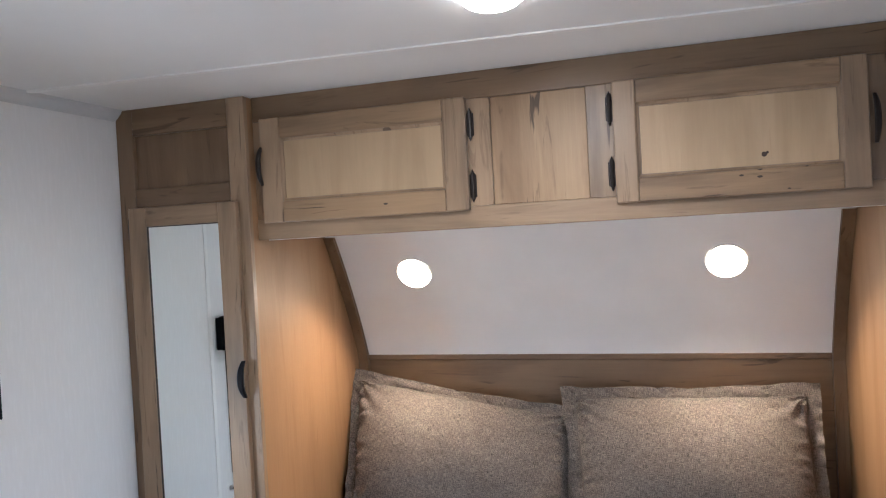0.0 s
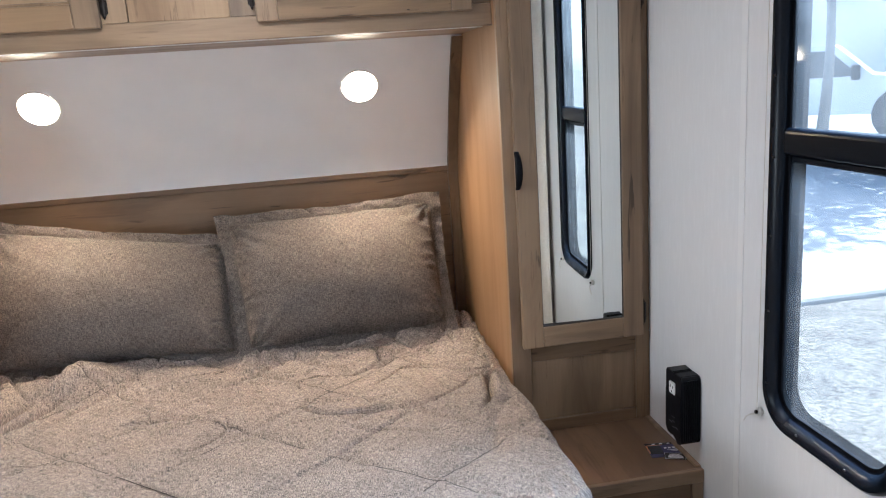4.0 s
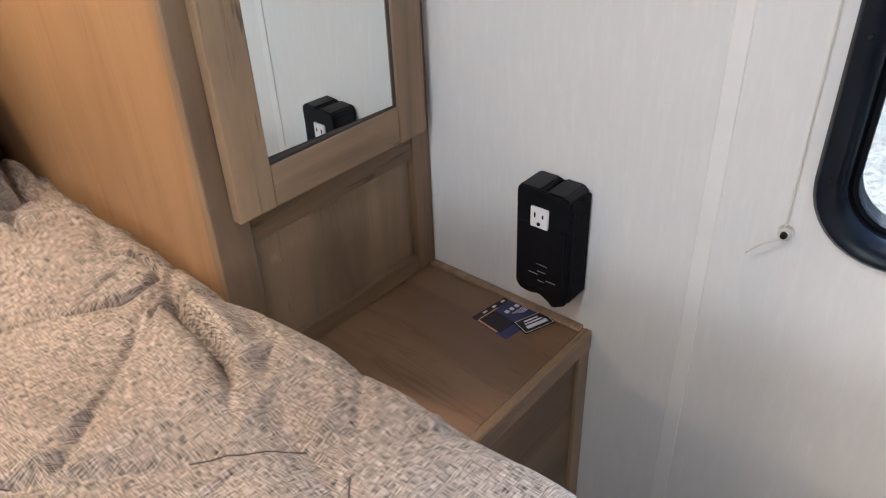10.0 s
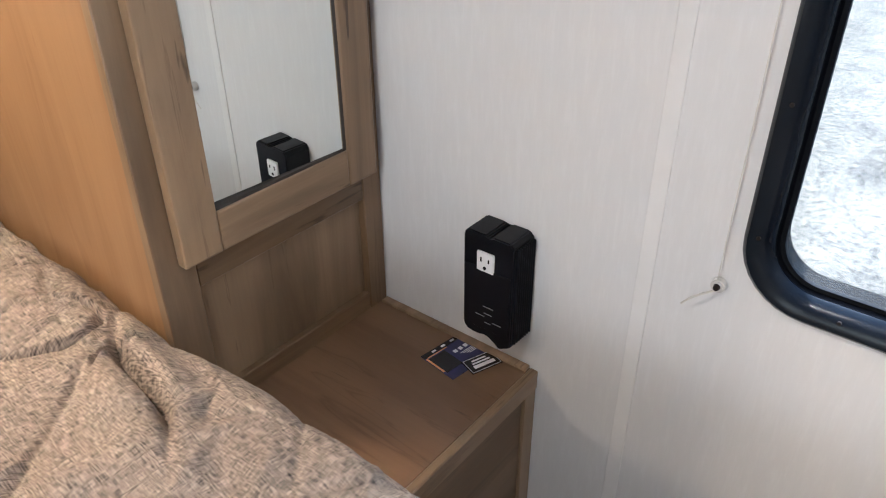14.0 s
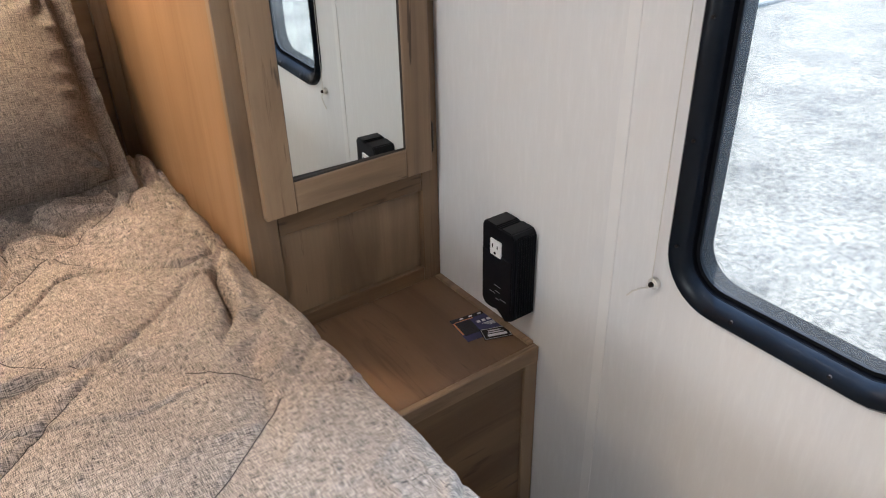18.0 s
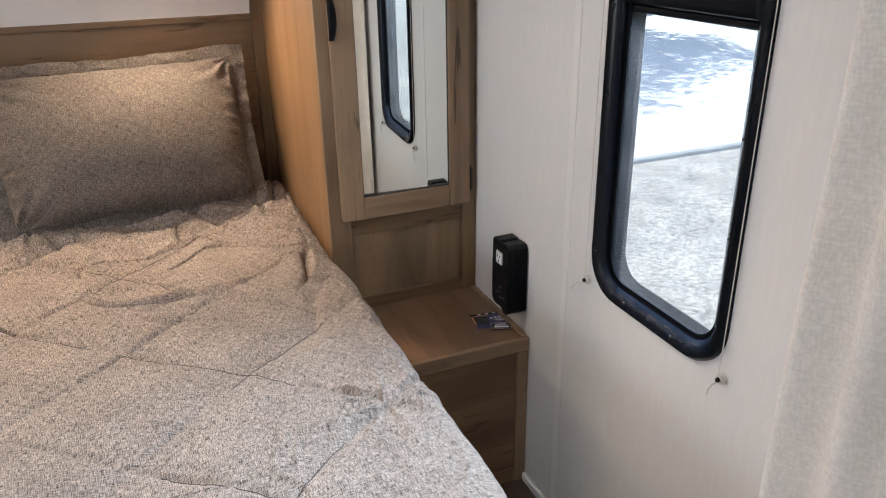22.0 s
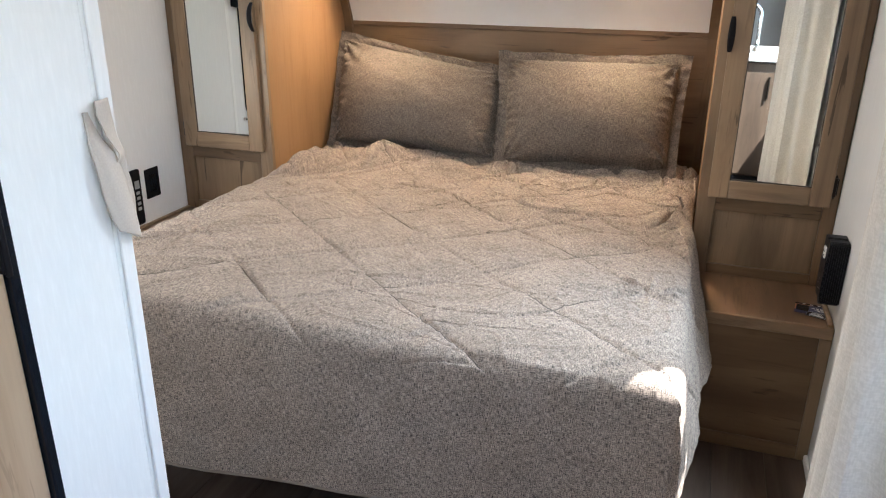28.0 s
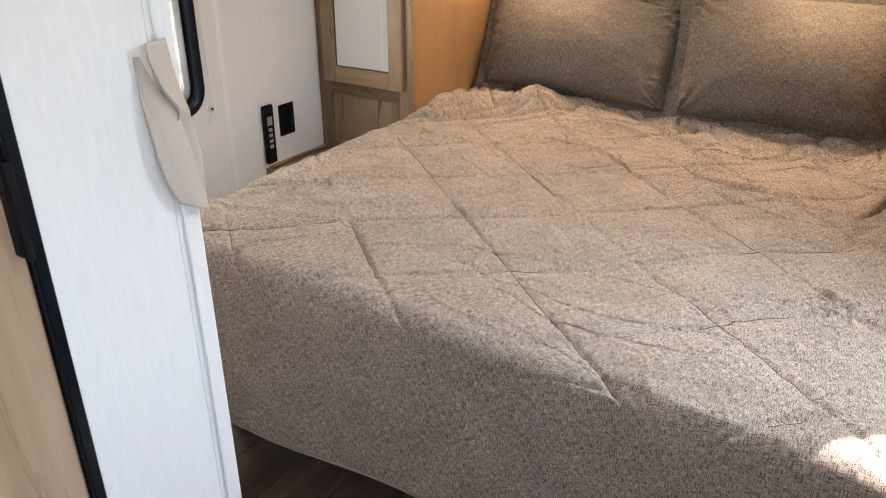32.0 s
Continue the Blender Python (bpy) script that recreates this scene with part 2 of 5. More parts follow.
M_PART = white_panel("white_wood_board", (0.83, 0.83, 0.82), (0.88, 0.88, 0.87), 0.55, 0.8)
M_CEIL = plain("white_ceiling_board", (0.76, 0.755, 0.745), 0.6, noise_amount=0.02, scale=6)
M_TRIM = plain("white_plastic_trim", (0.80, 0.79, 0.775), 0.4, noise_amount=0.03, scale=12)
M_SLOPE = plain("white_padded_panel", (0.83, 0.83, 0.825), 0.55, noise_amount=0.025, scale=8)
M_BLACK = plain("black_frame", (0.004, 0.0065, 0.011), 0.22, noise_amount=0.15, scale=30, spec=0.2)
M_MATBLACK = plain("black_plastic", (0.005, 0.005, 0.007), 0.5, noise_amount=0.15, scale=90, spec=0.16)
M_KNOT = plain("dark_knot", (0.045, 0.024, 0.012), 0.6, noise_amount=0.4, scale=200)
# near-black brown that paints the shadow gap at the mirror's rim
M_GAP_SHADE = plain("mirror_gap_shade", (0.028, 0.02, 0.015), 0.6, noise_amount=0.2, scale=60)
# white trim greyed: the soft shadow on the left cornice is in its colour
M_COVE_SHADE = plain("shaded_white_cove", (0.56, 0.56, 0.56), 0.5, noise_amount=0.03, scale=12)
M_INVERTER = plain("black_inverter_case", (0.004, 0.0045, 0.007), 0.42, noise_amount=0.15, scale=90, spec=0.28)
M_BRONZE = plain("dark_bronze", (0.022, 0.017, 0.014), 0.38, 0.6, 0.2, 80)
M_STEEL = plain("steel", (0.6, 0.6, 0.6), 0.25, 1.0)
M_GREY = plain("grey_plastic", (0.3, 0.3, 0.3), 0.5)
M_PALEPLASTIC = plain("clear_grey_plastic", (0.62, 0.6, 0.57), 0.3)
M_OUTLET = plain("white_outlet_plastic", (0.82, 0.82, 0.82), 0.35, noise_amount=0.02)
M_CORD = plain("pale_cord", (0.66, 0.63, 0.58), 0.8)
M_GLASS = glass_material("window_glass")
M_TINTED = glass_material("tinted_window_glass", (0.585, 0.61, 0.60))
M_MIRROR, _nt, _b = material("mirror_silver")
_b.inputs["Base Color"].default_value = (0.86, 0.9, 0.89, 1)
_b.inputs["Metallic"].default_value = 1.0
_b.inputs["Roughness"].default_value = 0.012
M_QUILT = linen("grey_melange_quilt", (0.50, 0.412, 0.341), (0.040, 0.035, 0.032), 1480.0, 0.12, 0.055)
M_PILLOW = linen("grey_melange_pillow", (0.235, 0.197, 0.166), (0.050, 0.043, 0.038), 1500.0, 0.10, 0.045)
M_MATTRESS = plain("mattress_ticking", (0.55, 0.54, 0.52), 0.9)
M_CURTAIN = linen("cream_curtain", (0.76, 0.73, 0.69), (0.66, 0.63, 0.59), 300, 0.05, 0.3)
M_GASKET = plain("dark_gasket", (0.008, 0.009, 0.011), 0.9, spec=0.03)
M_REVEAL = plain("matt_black_reveal", (0.003, 0.0035, 0.005), 0.9, spec=0.02)
# thread darkened so that it carries the shade of the tight seam folds
M_CREASE_SHADE = plain("seam_crease_shade", (0.07, 0.060, 0.053), 0.9, spec=0.1)
M_STRAP = plain("cream_tieback", (0.53, 0.465, 0.405), 0.9, noise_amount=0.05, scale=300, spec=0.1)
M_BULB = emissive("warm_lamp_lens", (1.0, 0.78, 0.5), 6.0)
M_CEILBULB = emissive("ceiling_lamp_lens", (1.0, 0.86, 0.66), 6.0)


def plank_material():
    m, nt, b = material("dark_vinyl_plank")
    v = coords(nt, (16, 1.4, 16))
    n = node(nt, "ShaderNodeTexNoise", {"Vector": v, "Scale": 1.0, "Detail": 6.0, "Roughness": 0.65, "Distortion": 0.5})
    c = ramp(nt, n.outputs[0], [(0.3, (0.045, 0.030, 0.022)), (0.55, (0.10, 0.07, 0.052)), (0.8, (0.16, 0.12, 0.092))])
    oi = node(nt, "ShaderNodeObjectInfo")
    f = node(nt, "ShaderNodeMapRange", {0: oi.outputs["Random"], 1: 0.0, 2: 1.0, 3: 0.7, 4: 1.25})
    nt.links.new(mixed(nt, 1.0, c, f.outputs[0], "MULTIPLY"), b.inputs["Base Color"])
    b.inputs["Roughness"].default_value = 0.5
    bumped(nt, b, n.outputs[0], 0.2, 0.0008)
    return m


M_PLANK = plank_material()


def ground_material():
    m, nt, b = material("pale_gravel_ground")
    v = coords(nt, (1, 1, 1), False)
    n1 = node(nt, "ShaderNodeTexNoise", {"Vector": v, "Scale": 1.5, "Detail": 12.0, "Roughness": 0.8})
    n2 = node(nt, "ShaderNodeTexNoise", {"Vector": v, "Scale": 26.0, "Detail": 8.0, "Roughness": 0.8})
    c1 = ramp(nt, n1.outputs[0], [(0.38, (0.105, 0.096, 0.085)), (0.47, (0.19, 0.171, 0.148)), (0.6, (0.275, 0.248, 0.213))])
    f = node(nt, "ShaderNodeMapRange", {0: n2.outputs[0], 1: 0.40, 2: 0.60, 3: 0.45, 4: 1.55})
    nt.links.new(mixed(nt, 1.0, c1, f.outputs[0], "MULTIPLY"), b.inputs["Base Color"])
    b.inputs["Roughness"].default_value = 0.9
    bumped(nt, b, n2.outputs[0], 0.6, 0.02)
    return m


M_GROUND = ground_material()
M_PAVE = plain("pale_concrete", (0.40, 0.39, 0.37), 0.9, noise_amount=0.12, scale=4)
M_CLAD = plain("pale_metal_cladding", (0.80, 0.75, 0.67), 0.6, noise_amount=0.05, scale=3)
M_CARPAINT = plain("white_car_paint", (0.84, 0.82, 0.79), 0.3, noise_amount=0.02, scale=2)
M_RIM = plain("painted_steel_rim", (0.62, 0.62, 0.61), 0.45, noise_amount=0.06, scale=20)
M_TYRE = plain("tyre_rubber", (0.02, 0.02, 0.02), 0.85)
M_BARK = plain("tree_bark", (0.24, 0.21, 0.18), 0.9, noise_amount=0.3, scale=9)
M_LEAF = plain("green_leaves", (0.055, 0.085, 0.03), 0.6, noise_amount=0.3, scale=2)
M_CARGLASS = plain("dark_car_glass", (0.03, 0.035, 0.04), 0.08)
M_KITCHEN = wood("dark_kitchen_wood", (0.10, 0.07, 0.05), (0.05, 0.034, 0.025), "z")
M_COUNTER = plain("white_counter", (0.78, 0.78, 0.77), 0.35)


# ---- building helpers ----
def root_place(ob):
    while ob.parent:
        ob = ob.parent
    return ob.location.copy()


def finish(name, bm, mat, smooth=False):
    me = bpy.data.meshes.new(name)
    bmesh.ops.recalc_face_normals(bm, faces=bm.faces)
    bm.to_mesh(me)
    bm.free()
    if smooth:
        me.shade_smooth()
        me.set_sharp_from_angle(angle=radians(38))
    for m in (mat if isinstance(mat, (list, tuple)) else [mat]):
        me.materials.append(m)
    return me


def part(name, bm, mat, parent, label="", smooth=False):
    """One mesh under a thing or a part; its bmesh is in world metres."""
    bmesh.ops.translate(bm, verts=bm.verts, vec=-root_place(parent))
    ob = new(name, finish(name, bm, mat, smooth))
    ob.parent = parent
    if label:
        ob["label"] = label
    return ob


def thing(name, place, label, category, group="", kind=""):
    ob = new(name)
    ob.empty_display_size = 0.05
    ob.location = place
    return tagged(ob, label, category, group, kind)


def solo(name, bm, mat, label, category, group="", kind="", smooth=False, place=None):
    """A thing that is one mesh."""
    if place is not None:
        bmesh.ops.translate(bm, verts=bm.verts, vec=-Vector(place))
    ob = new(name, finish(name, bm, mat, smooth))
    if place is not None:
        ob.location = place
    return tagged(ob, label, category, group, kind)


def box(x0, x1, y0, y1, z0, z1, bevel=0.0015, bm=None, seg=1):
    own = bmesh.new()
    bmesh.ops.create_cube(own, size=1.0)
    for v in own.verts:
        v.co = Vector(((x0 + x1) / 2 + v.co.x * abs(x1 - x0), (y0 + y1) / 2 + v.co.y * abs(y1 - y0), (z0 + z1) / 2 + v.co.z * abs(z1 - z0)))
    if bevel:
        bmesh.ops.bevel(own, geom=list(own.edges), offset=bevel, segments=seg, profile=0.5, affect="EDGES", clamp_overlap=True)
    if bm is None:
        return own
    return merge(bm, own)


def merge(bm, other):
    me = bpy.data.meshes.new("tmp")
    other.to_mesh(me)
    other.free()
    bm.from_mesh(me)
    bpy.data.meshes.remove(me)
    return bm


def cyl(center, axis, r0, r1, length, seg=20, bevel=0.0, bm=None):
    own = bmesh.new()
    bmesh.ops.create_cone(own, cap_ends=True, segments=seg, radius1=r0, radius2=r1, depth=length)
    if bevel:
        es = [e for e in own.edges if len(e.link_faces) == 2 and e.calc_face_angle(0) > 0.6]
        bmesh.ops.bevel(own, geom=es, offset=bevel, segments=2, affect="EDGES", clamp_overlap=True)
    m = Vector(axis).to_track_quat("Z", "Y").to_matrix().to_4x4()
    bmesh.ops.transform(own, matrix=Matrix.Translation(center) @ m, verts=own.verts)
    if bm is None:
        return own
    return merge(bm, own)


def tube(points, r, seg=8, bm=None):
    bm = bm or bmesh.new()
    pts = [Vector(p) for p in points]
    rings = []
    for i, p in enumerate(pts):
        d = (pts[min(i + 1, len(pts) - 1)] - pts[max(i - 1, 0)]).normalized()
        q = d.to_track_quat("Z", "Y")
        rings.append([bm.verts.new(p + q @ Vector((r * math.cos(a), r * math.sin(a), 0))) for a in [2 * math.pi * k / seg for k in range(seg)]])
    for a, b in zip(rings, rings[1:]):
        for k in range(seg):
            bm.faces.new((a[k], a[(k + 1) % seg], b[(k + 1) % seg], b[k]))
    bm.faces.new(rings[0][::-1])
    bm.faces.new(rings[-1])
    return bm


def rounded_rect(a0, a1, b0, b1, r, n=8):
    pts = []
    for ca, cb, s in ((a1 - r, b1 - r, 0), (a0 + r, b1 - r, 90), (a0 + r, b0 + r, 180), (a1 - r, b0 + r, 270)):
        for k in range(n + 1):
            an = radians(s + 90 * k / n)
            pts.append((ca + r * math.cos(an), cb + r * math.sin(an)))
    return pts


def ring_loft(loops, close=True):
    """A closed band through loops of equal length; close joins the last loop to the first."""
    bm = bmesh.new()
    vs = [[bm.verts.new(p) for p in lp] for lp in loops]
    n = len(vs[0])
    pairs = list(zip(vs, vs[1:])) + ([(vs[-1], vs[0])] if close else [])
    for a, b in pairs:
        for k in range(n):
            bm.faces.new((a[k], a[(k + 1) % n], b[(k + 1) % n], b[k]))
    return bm


def plate(points, a, b):
    """A prism from one outline in 3D to its copy moved along a-b."""
    bm = bmesh.new()
    va = [bm.verts.new(Vector(p) + Vector(a)) for p in points]
    vb = [bm.verts.new(Vector(p) + Vector(b)) for p in points]
    n = len(va)
    bm.faces.new(va)
    bm.faces.new(vb[::-1])
    for k in range(n):
        bm.faces.new((va[k], vb[k], vb[(k + 1) % n], va[(k + 1) % n]))
    return bm


# ---- measures of the place ----
XR, XL = XR_WALL, -1.192
ZC = 1.957
SLOT = 0.775
BACK, REAR = 0.70, -5.6
WY0, WY1, WZ0, WZ1 = -0.940, -0.562, 0.697, 1.80
LZ1 = 1.27


def wall_with_holes(x0, x1, y0, y1, z0, z1, holes):
    """An upright board along y with openings (ya, yb, za, zb) through it, in rising order of y."""
    bm = bmesh.new()
    at_y = y0
    for ya, yb, za, zb in holes:
        box(x0, x1, at_y, ya, z0, z1, 0, bm)
        box(x0, x1, ya, yb, z0, za, 0, bm)
        box(x0, x1, ya, yb, zb, z1, 0, bm)
        at_y = yb
    box(x0, x1, at_y, y1, z0, z1, 0, bm)
    return bm


FAR_WIN = (-3.6, -1.85, 0.75, 1.78)
hole_r = (WY0 + 0.0285, WY1 - 0.0285, WZ0 + 0.0285, WZ1 - 0.0285)
LDY = 0.022
hole_l = (WY0 + LDY + 0.0285, WY1 + LDY - 0.0285, WZ0 + 0.0285, LZ1 - 0.0285)
wall_r = solo("wall_right", wall_with_holes(XR, XR + 0.045, REAR, 0.0, 0, ZC + 0.02, [FAR_WIN, hole_r]), M_WHITE,
              "whitewashed vinyl side wall of the trailer", "wall", kind="structure")
wall_l = solo("wall_left", wall_with_holes(XL - 0.045, XL, REAR, 0.0, 0, ZC + 0.02, [hole_l]), M_WHITE,
              "whitewashed vinyl side wall of the trailer", "wall", kind="structure")
for side, x, inward in ((wall_r, XR, -1), (wall_l, XL, 1)):
    for yb in (-0.455, -1.33):
        bm = box(min(x, x + 0.002 * inward), max(x, x + 0.002 * inward), yb - 0.011, yb + 0.011, 0.03, ZC - 0.004, 0.0009)
        part("batten", bm, M_TRIM, side)
    bm = box(min(x, x + 0.012 * inward), max(x, x + 0.012 * inward), -1.9, -0.312, 0.001, 0.028, 0.004)
    part("cove_strip", bm, M_TRIM, side)
solo("wall_front", box(XL - 0.045, XR + 0.045, BACK + 0.02, BACK + 0.06, 0, ZC + 0.02, 0), M_WHITE, "plain white front wall of the trailer", "wall", kind="structure")
solo("wall_side_front_right", box(XR + 0.001, XR + 0.045, 0.0, BACK + 0.02, 0, ZC + 0.02, 0), M_WHITE, "plain white wall behind the wardrobe", "wall", kind="structure")
solo("wall_side_front_left", box(XL - 0.045, XL - 0.001, 0.0, BACK + 0.02, 0, ZC + 0.02, 0), M_WHITE, "plain white wall behind the wardrobe", "wall", kind="structure")
solo("wall_back", box(XL - 0.045, XR + 0.045, REAR - 0.05, REAR, 0, ZC + 0.02, 0), M_WHITE, "plain white back wall of the trailer", "wall", kind="structure")
solo("ceiling", box(XL - 0.045, XR + 0.045, REAR - 0.05, BACK + 0.06, ZC, ZC + 0.05, 0), M_CEIL, "smooth white ceiling board", "ceiling", kind="structure")
solo("subfloor", box(XL - 0.05, XR + 0.05, REAR - 0.05, BACK + 0.06, -0.06, -0.006, 0), M_PLANK, "dark board under the vinyl planks", "floor", kind="structure")

# ceiling seam strip and corner coves
bm = plate([(XL, -0.329, 0), (XR, -0.159, 0), (XR, -0.141, 0), (XL, -0.311, 0)], (0, 0, ZC - 0.004), (0, 0, ZC + 0.001))
solo("ceiling_trim", bm, M_TRIM, "narrow white strip over a ceiling seam", "trim", kind="structure")
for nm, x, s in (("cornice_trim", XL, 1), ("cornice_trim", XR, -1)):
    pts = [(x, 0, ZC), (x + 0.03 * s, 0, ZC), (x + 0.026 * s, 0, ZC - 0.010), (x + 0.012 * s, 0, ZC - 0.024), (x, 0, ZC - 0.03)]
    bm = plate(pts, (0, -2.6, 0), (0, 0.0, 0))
    # the left moulding takes the trim colour with shade painted in
    solo(nm, bm, M_COVE_SHADE if s > 0 else M_TRIM, "slim moulding between wall and ceiling", "trim", kind="structure")


# ---- front bed recess: sloped panel, side trims, headboard ----
def slope_y(z):
    """The curved front cap: where it stands at height z."""
    k = (z - 1.14) / (1.567 - 1.14)
    return 0.68 - 0.17 * k - 0.06 * k * k


bm = bmesh.new()
zs = [1.13 + 0.45 * k / 16 for k in range(17)]
fr = [[bm.verts.new((sx, slope_y(z), z)) for sx in (-SLOT + 0.002, SLOT - 0.002)] for z in zs]
bk = [[bm.verts.new((sx, slope_y(z) + 0.012, z)) for sx in (-SLOT + 0.002, SLOT - 0.002)] for z in zs]
for k in range(16):
    bm.faces.new((fr[k][0], fr[k][1], fr[k + 1][1], fr[k + 1][0]))
    bm.faces.new((bk[k][0], bk[k + 1][0], bk[k + 1][1], bk[k][1]))
for k in (0, 16):
    bm.faces.new((fr[k][0], fr[k][1], bk[k][1], bk[k][0]))
solo("wall_sloped_panel", bm, M_SLOPE, "smooth white curved panel above the headboard", "wall panel", kind="structure", smooth=False)

hb = thing("headboard", (0, 0.70, 0.35), "plain brown wooden headboard behind the pillows", "headboard")
part("board", box(-SLOT + 0.003, SLOT - 0.003, 0.682, 0.70, 0.35, 1.132, 0.001), M_FRAMEX, hb)
part("cap_rail", box(-SLOT + 0.003, SLOT - 0.003, 0.674, 0.698, 1.127, 1.146, 0.003), M_FRAMEX, hb)
for sx in (-1, 1):
    tr = thing("curved_trim", (sx * (SLOT - 0.02), 0.69, 0.62), "brown wooden trim strip curving up beside the white panel", "trim", kind="structure")
    bm = bmesh.new()
    x0, x1 = sx * (SLOT - 0.001), sx * (SLOT - 0.035)
    zs = [0.60 + (1.566 - 0.60) * k / 24 for k in range(25)]
    rows = []
    for z in zs:
        yy = slope_y(z) if z > 1.14 else 0.68
        rows.append([bm.verts.new(p) for p in ((x0, yy - 0.018, z), (x1, yy - 0.018, z), (x1, yy + 0.004, z), (x0, yy + 0.004, z))])
    for a, b in zip(rows, rows[1:]):
        for k in range(4):
            bm.faces.new((a[k], a[(k + 1) % 4], b[(k + 1) % 4], b[k]))
    bm.faces.new(rows[0])
    bm.faces.new(rows[-1])
    part("strip", bm, M_FRAMEZ, tr)


def puck(name, place, direction, r, lens_mat, label, drop):
    ob = thing(name, place, label, "lamp")
    d = Vector(direction).normalized()
    p = Vector(place)
    q = d.to_track_quat("Z", "Y").to_matrix().to_4x4()
    loops = [[(rr * math.cos(a), rr * math.sin(a), h) for a in [2 * math.pi * k / 32 for k in range(32)]]
             for rr, h in ((r, 0.0), (r, 0.003), (r * 0.98, 0.005), (r * 0.95, 0.005), (r * 0.94, 0.003))]
    bm = ring_loft(loops, False)
    bmesh.ops.transform(bm, matrix=Matrix.Translation(p) @ q, verts=bm.verts)
    part("rim", bm, M_TRIM, ob, smooth=True)
    bm = bmesh.new()
    rings = []
    for k in range(6):
        an = radians(90 * k / 5.5)
        rings.append([bm.verts.new((r * 0.95 * math.cos(an) * math.cos(a), r * 0.95 * math.cos(an) * math.sin(a), 0.004 + drop * math.sin(an)))
                      for a in [2 * math.pi * j / 32 for j in range(32)]])
    for a, b in zip(rings, rings[1:]):
        for j in range(32):
            bm.faces.new((a[j], a[(j + 1) % 32], b[(j + 1) % 32], b[j]))
    bm.faces.new(rings[-1])
    bmesh.ops.transform(bm, matrix=Matrix.Translation(p) @ q, verts=bm.verts)
    part("lens", bm, lens_mat, ob, "glowing warm white lens", True)
    return ob


for lx in (-0.502, 0.452):
    nz = Vector((0, -1.0, (slope_y(1.447) - slope_y(1.427)) / 0.02))
    puck("reading_light", (lx, slope_y(1.437) - 0.0005, 1.437), nz, 0.058, M_BULB, "round lit reading lamp set in the white panel", 0.006)
puck("ceiling_light", (0.04, -0.515, ZC), (0, 0, -1), 0.058, M_CEILBULB, "round lit dome lamp on the white ceiling", 0.024)
# unseen fixture, added only to house the cabin fill light
puck("ceiling_light", (0.3, -2.7, ZC), (0, 0, -1), 0.058, M_CEILBULB, "round lit dome lamp on the white ceiling", 0.024)


# ---- cabinet doors ----
def arched_handle(x, y, z, length, mat, parent, upright=True, width=0.011):
    """A bowed pull that stands out from the face at y."""
    bm = bmesh.new()
    n = 12
    rows = []
    for k in range(n + 1):
        s = -1 + 2 * k / n
        out = 0.004 + 0.022 * (1 - abs(s) ** 2.6)
        half = width / 2 * (0.75 + 0.5 * (1 - s * s))
        zc = z + s * length / 2
        rows.append([bm.verts.new(p) for p in ((x - half, y - out, zc), (x - half * 0.5, y - out - 0.004, zc), (x + half * 0.5, y - out - 0.004, zc),
                                               (x + half, y - out, zc), (x + half * 0.7, y - max(0.0, out - 0.008), zc), (x - half * 0.7, y - max(0.0, out - 0.008), zc))])
    for a, b in zip(rows, rows[1:]):
        for k in range(6):
            bm.faces.new((a[k], a[(k + 1) % 6], b[(k + 1) % 6], b[k]))
    bm.faces.new(rows[0])
    bm.faces.new(rows[-1])
    return part("handle", bm, mat, parent, "dark bronze bowed handle", True)


def hinge(x, y, z, length, parent, width=0.010):
    bm = cyl((x, y - 0.004, z), (0, 0, 1), width * 0.55, width * 0.55, length, 12, 0.002)
    cyl((x, y - 0.004, z + length / 2 + 0.003), (0, 0, 1), width * 0.42, width * 0.1, 0.008, 12, 0, bm)
    cyl((x, y - 0.004, z - length / 2 - 0.003), (0, 0, 1), width * 0.1, width * 0.42, 0.008, 12, 0, bm)
    box(x - width * 0.9, x + width * 0.9, y - 0.003, y, z - length * 0.42, z + length * 0.42, 0.001, bm)
    return part("hinge", bm, M_BRONZE, parent, "dark bronze barrel hinge")


def framed_door(parent, x0, x1, z0, z1, y_back, thick, stile, rail, mats, panel_mat=None):
    """A door leaf: two stiles, two rails and a recessed panel with a moulded inner lip."""
    yf = y_back - thick
    door = part("door", box(x0 + 0.004, x1 - 0.004, y_back - thick * 0.45, y_back - 0.0005, z0 + 0.004, z1 - 0.004, 0.001), panel_mat or mats[1], parent)
    for xa, xb in ((x0, x0 + stile), (x1 - stile, x1)):
        part("stile", box(xa, xb, yf, y_back - 0.001, z0, z1, 0.003, seg=2), mats[0], door)
    for za, zb in ((z0, z0 + rail), (z1 - rail, z1)):
        part("rail", box(x0 + stile + 0.0003, x1 - stile - 0.0003, yf + 0.0006, y_back - 0.001, za, zb, 0.003, seg=2), mats[1], door)
    lip = 0.008
    xi0, xi1, zi0, zi1 = x0 + stile, x1 - stile, z0 + rail, z1 - rail
    loops = []
    for inset, yy in ((0.0, yf + 0.003), (0.0, y_back - thick * 0.46), (lip, y_back - thick * 0.46), (lip * 0.9, y_back - thick * 0.46 - 0.003), (lip * 0.55, y_back - thick * 0.46 - 0.0035), (lip * 0.3, yf + 0.006)):
        loops.append([(a, yy, c) for a, c in ((xi0 + inset, zi0 + inset), (xi1 - inset, zi0 + inset), (xi1 - inset, zi1 - inset), (xi0 + inset, zi1 - inset))])
    part("inner_moulding", ring_loft(loops, True), mats[0], door)
    return door


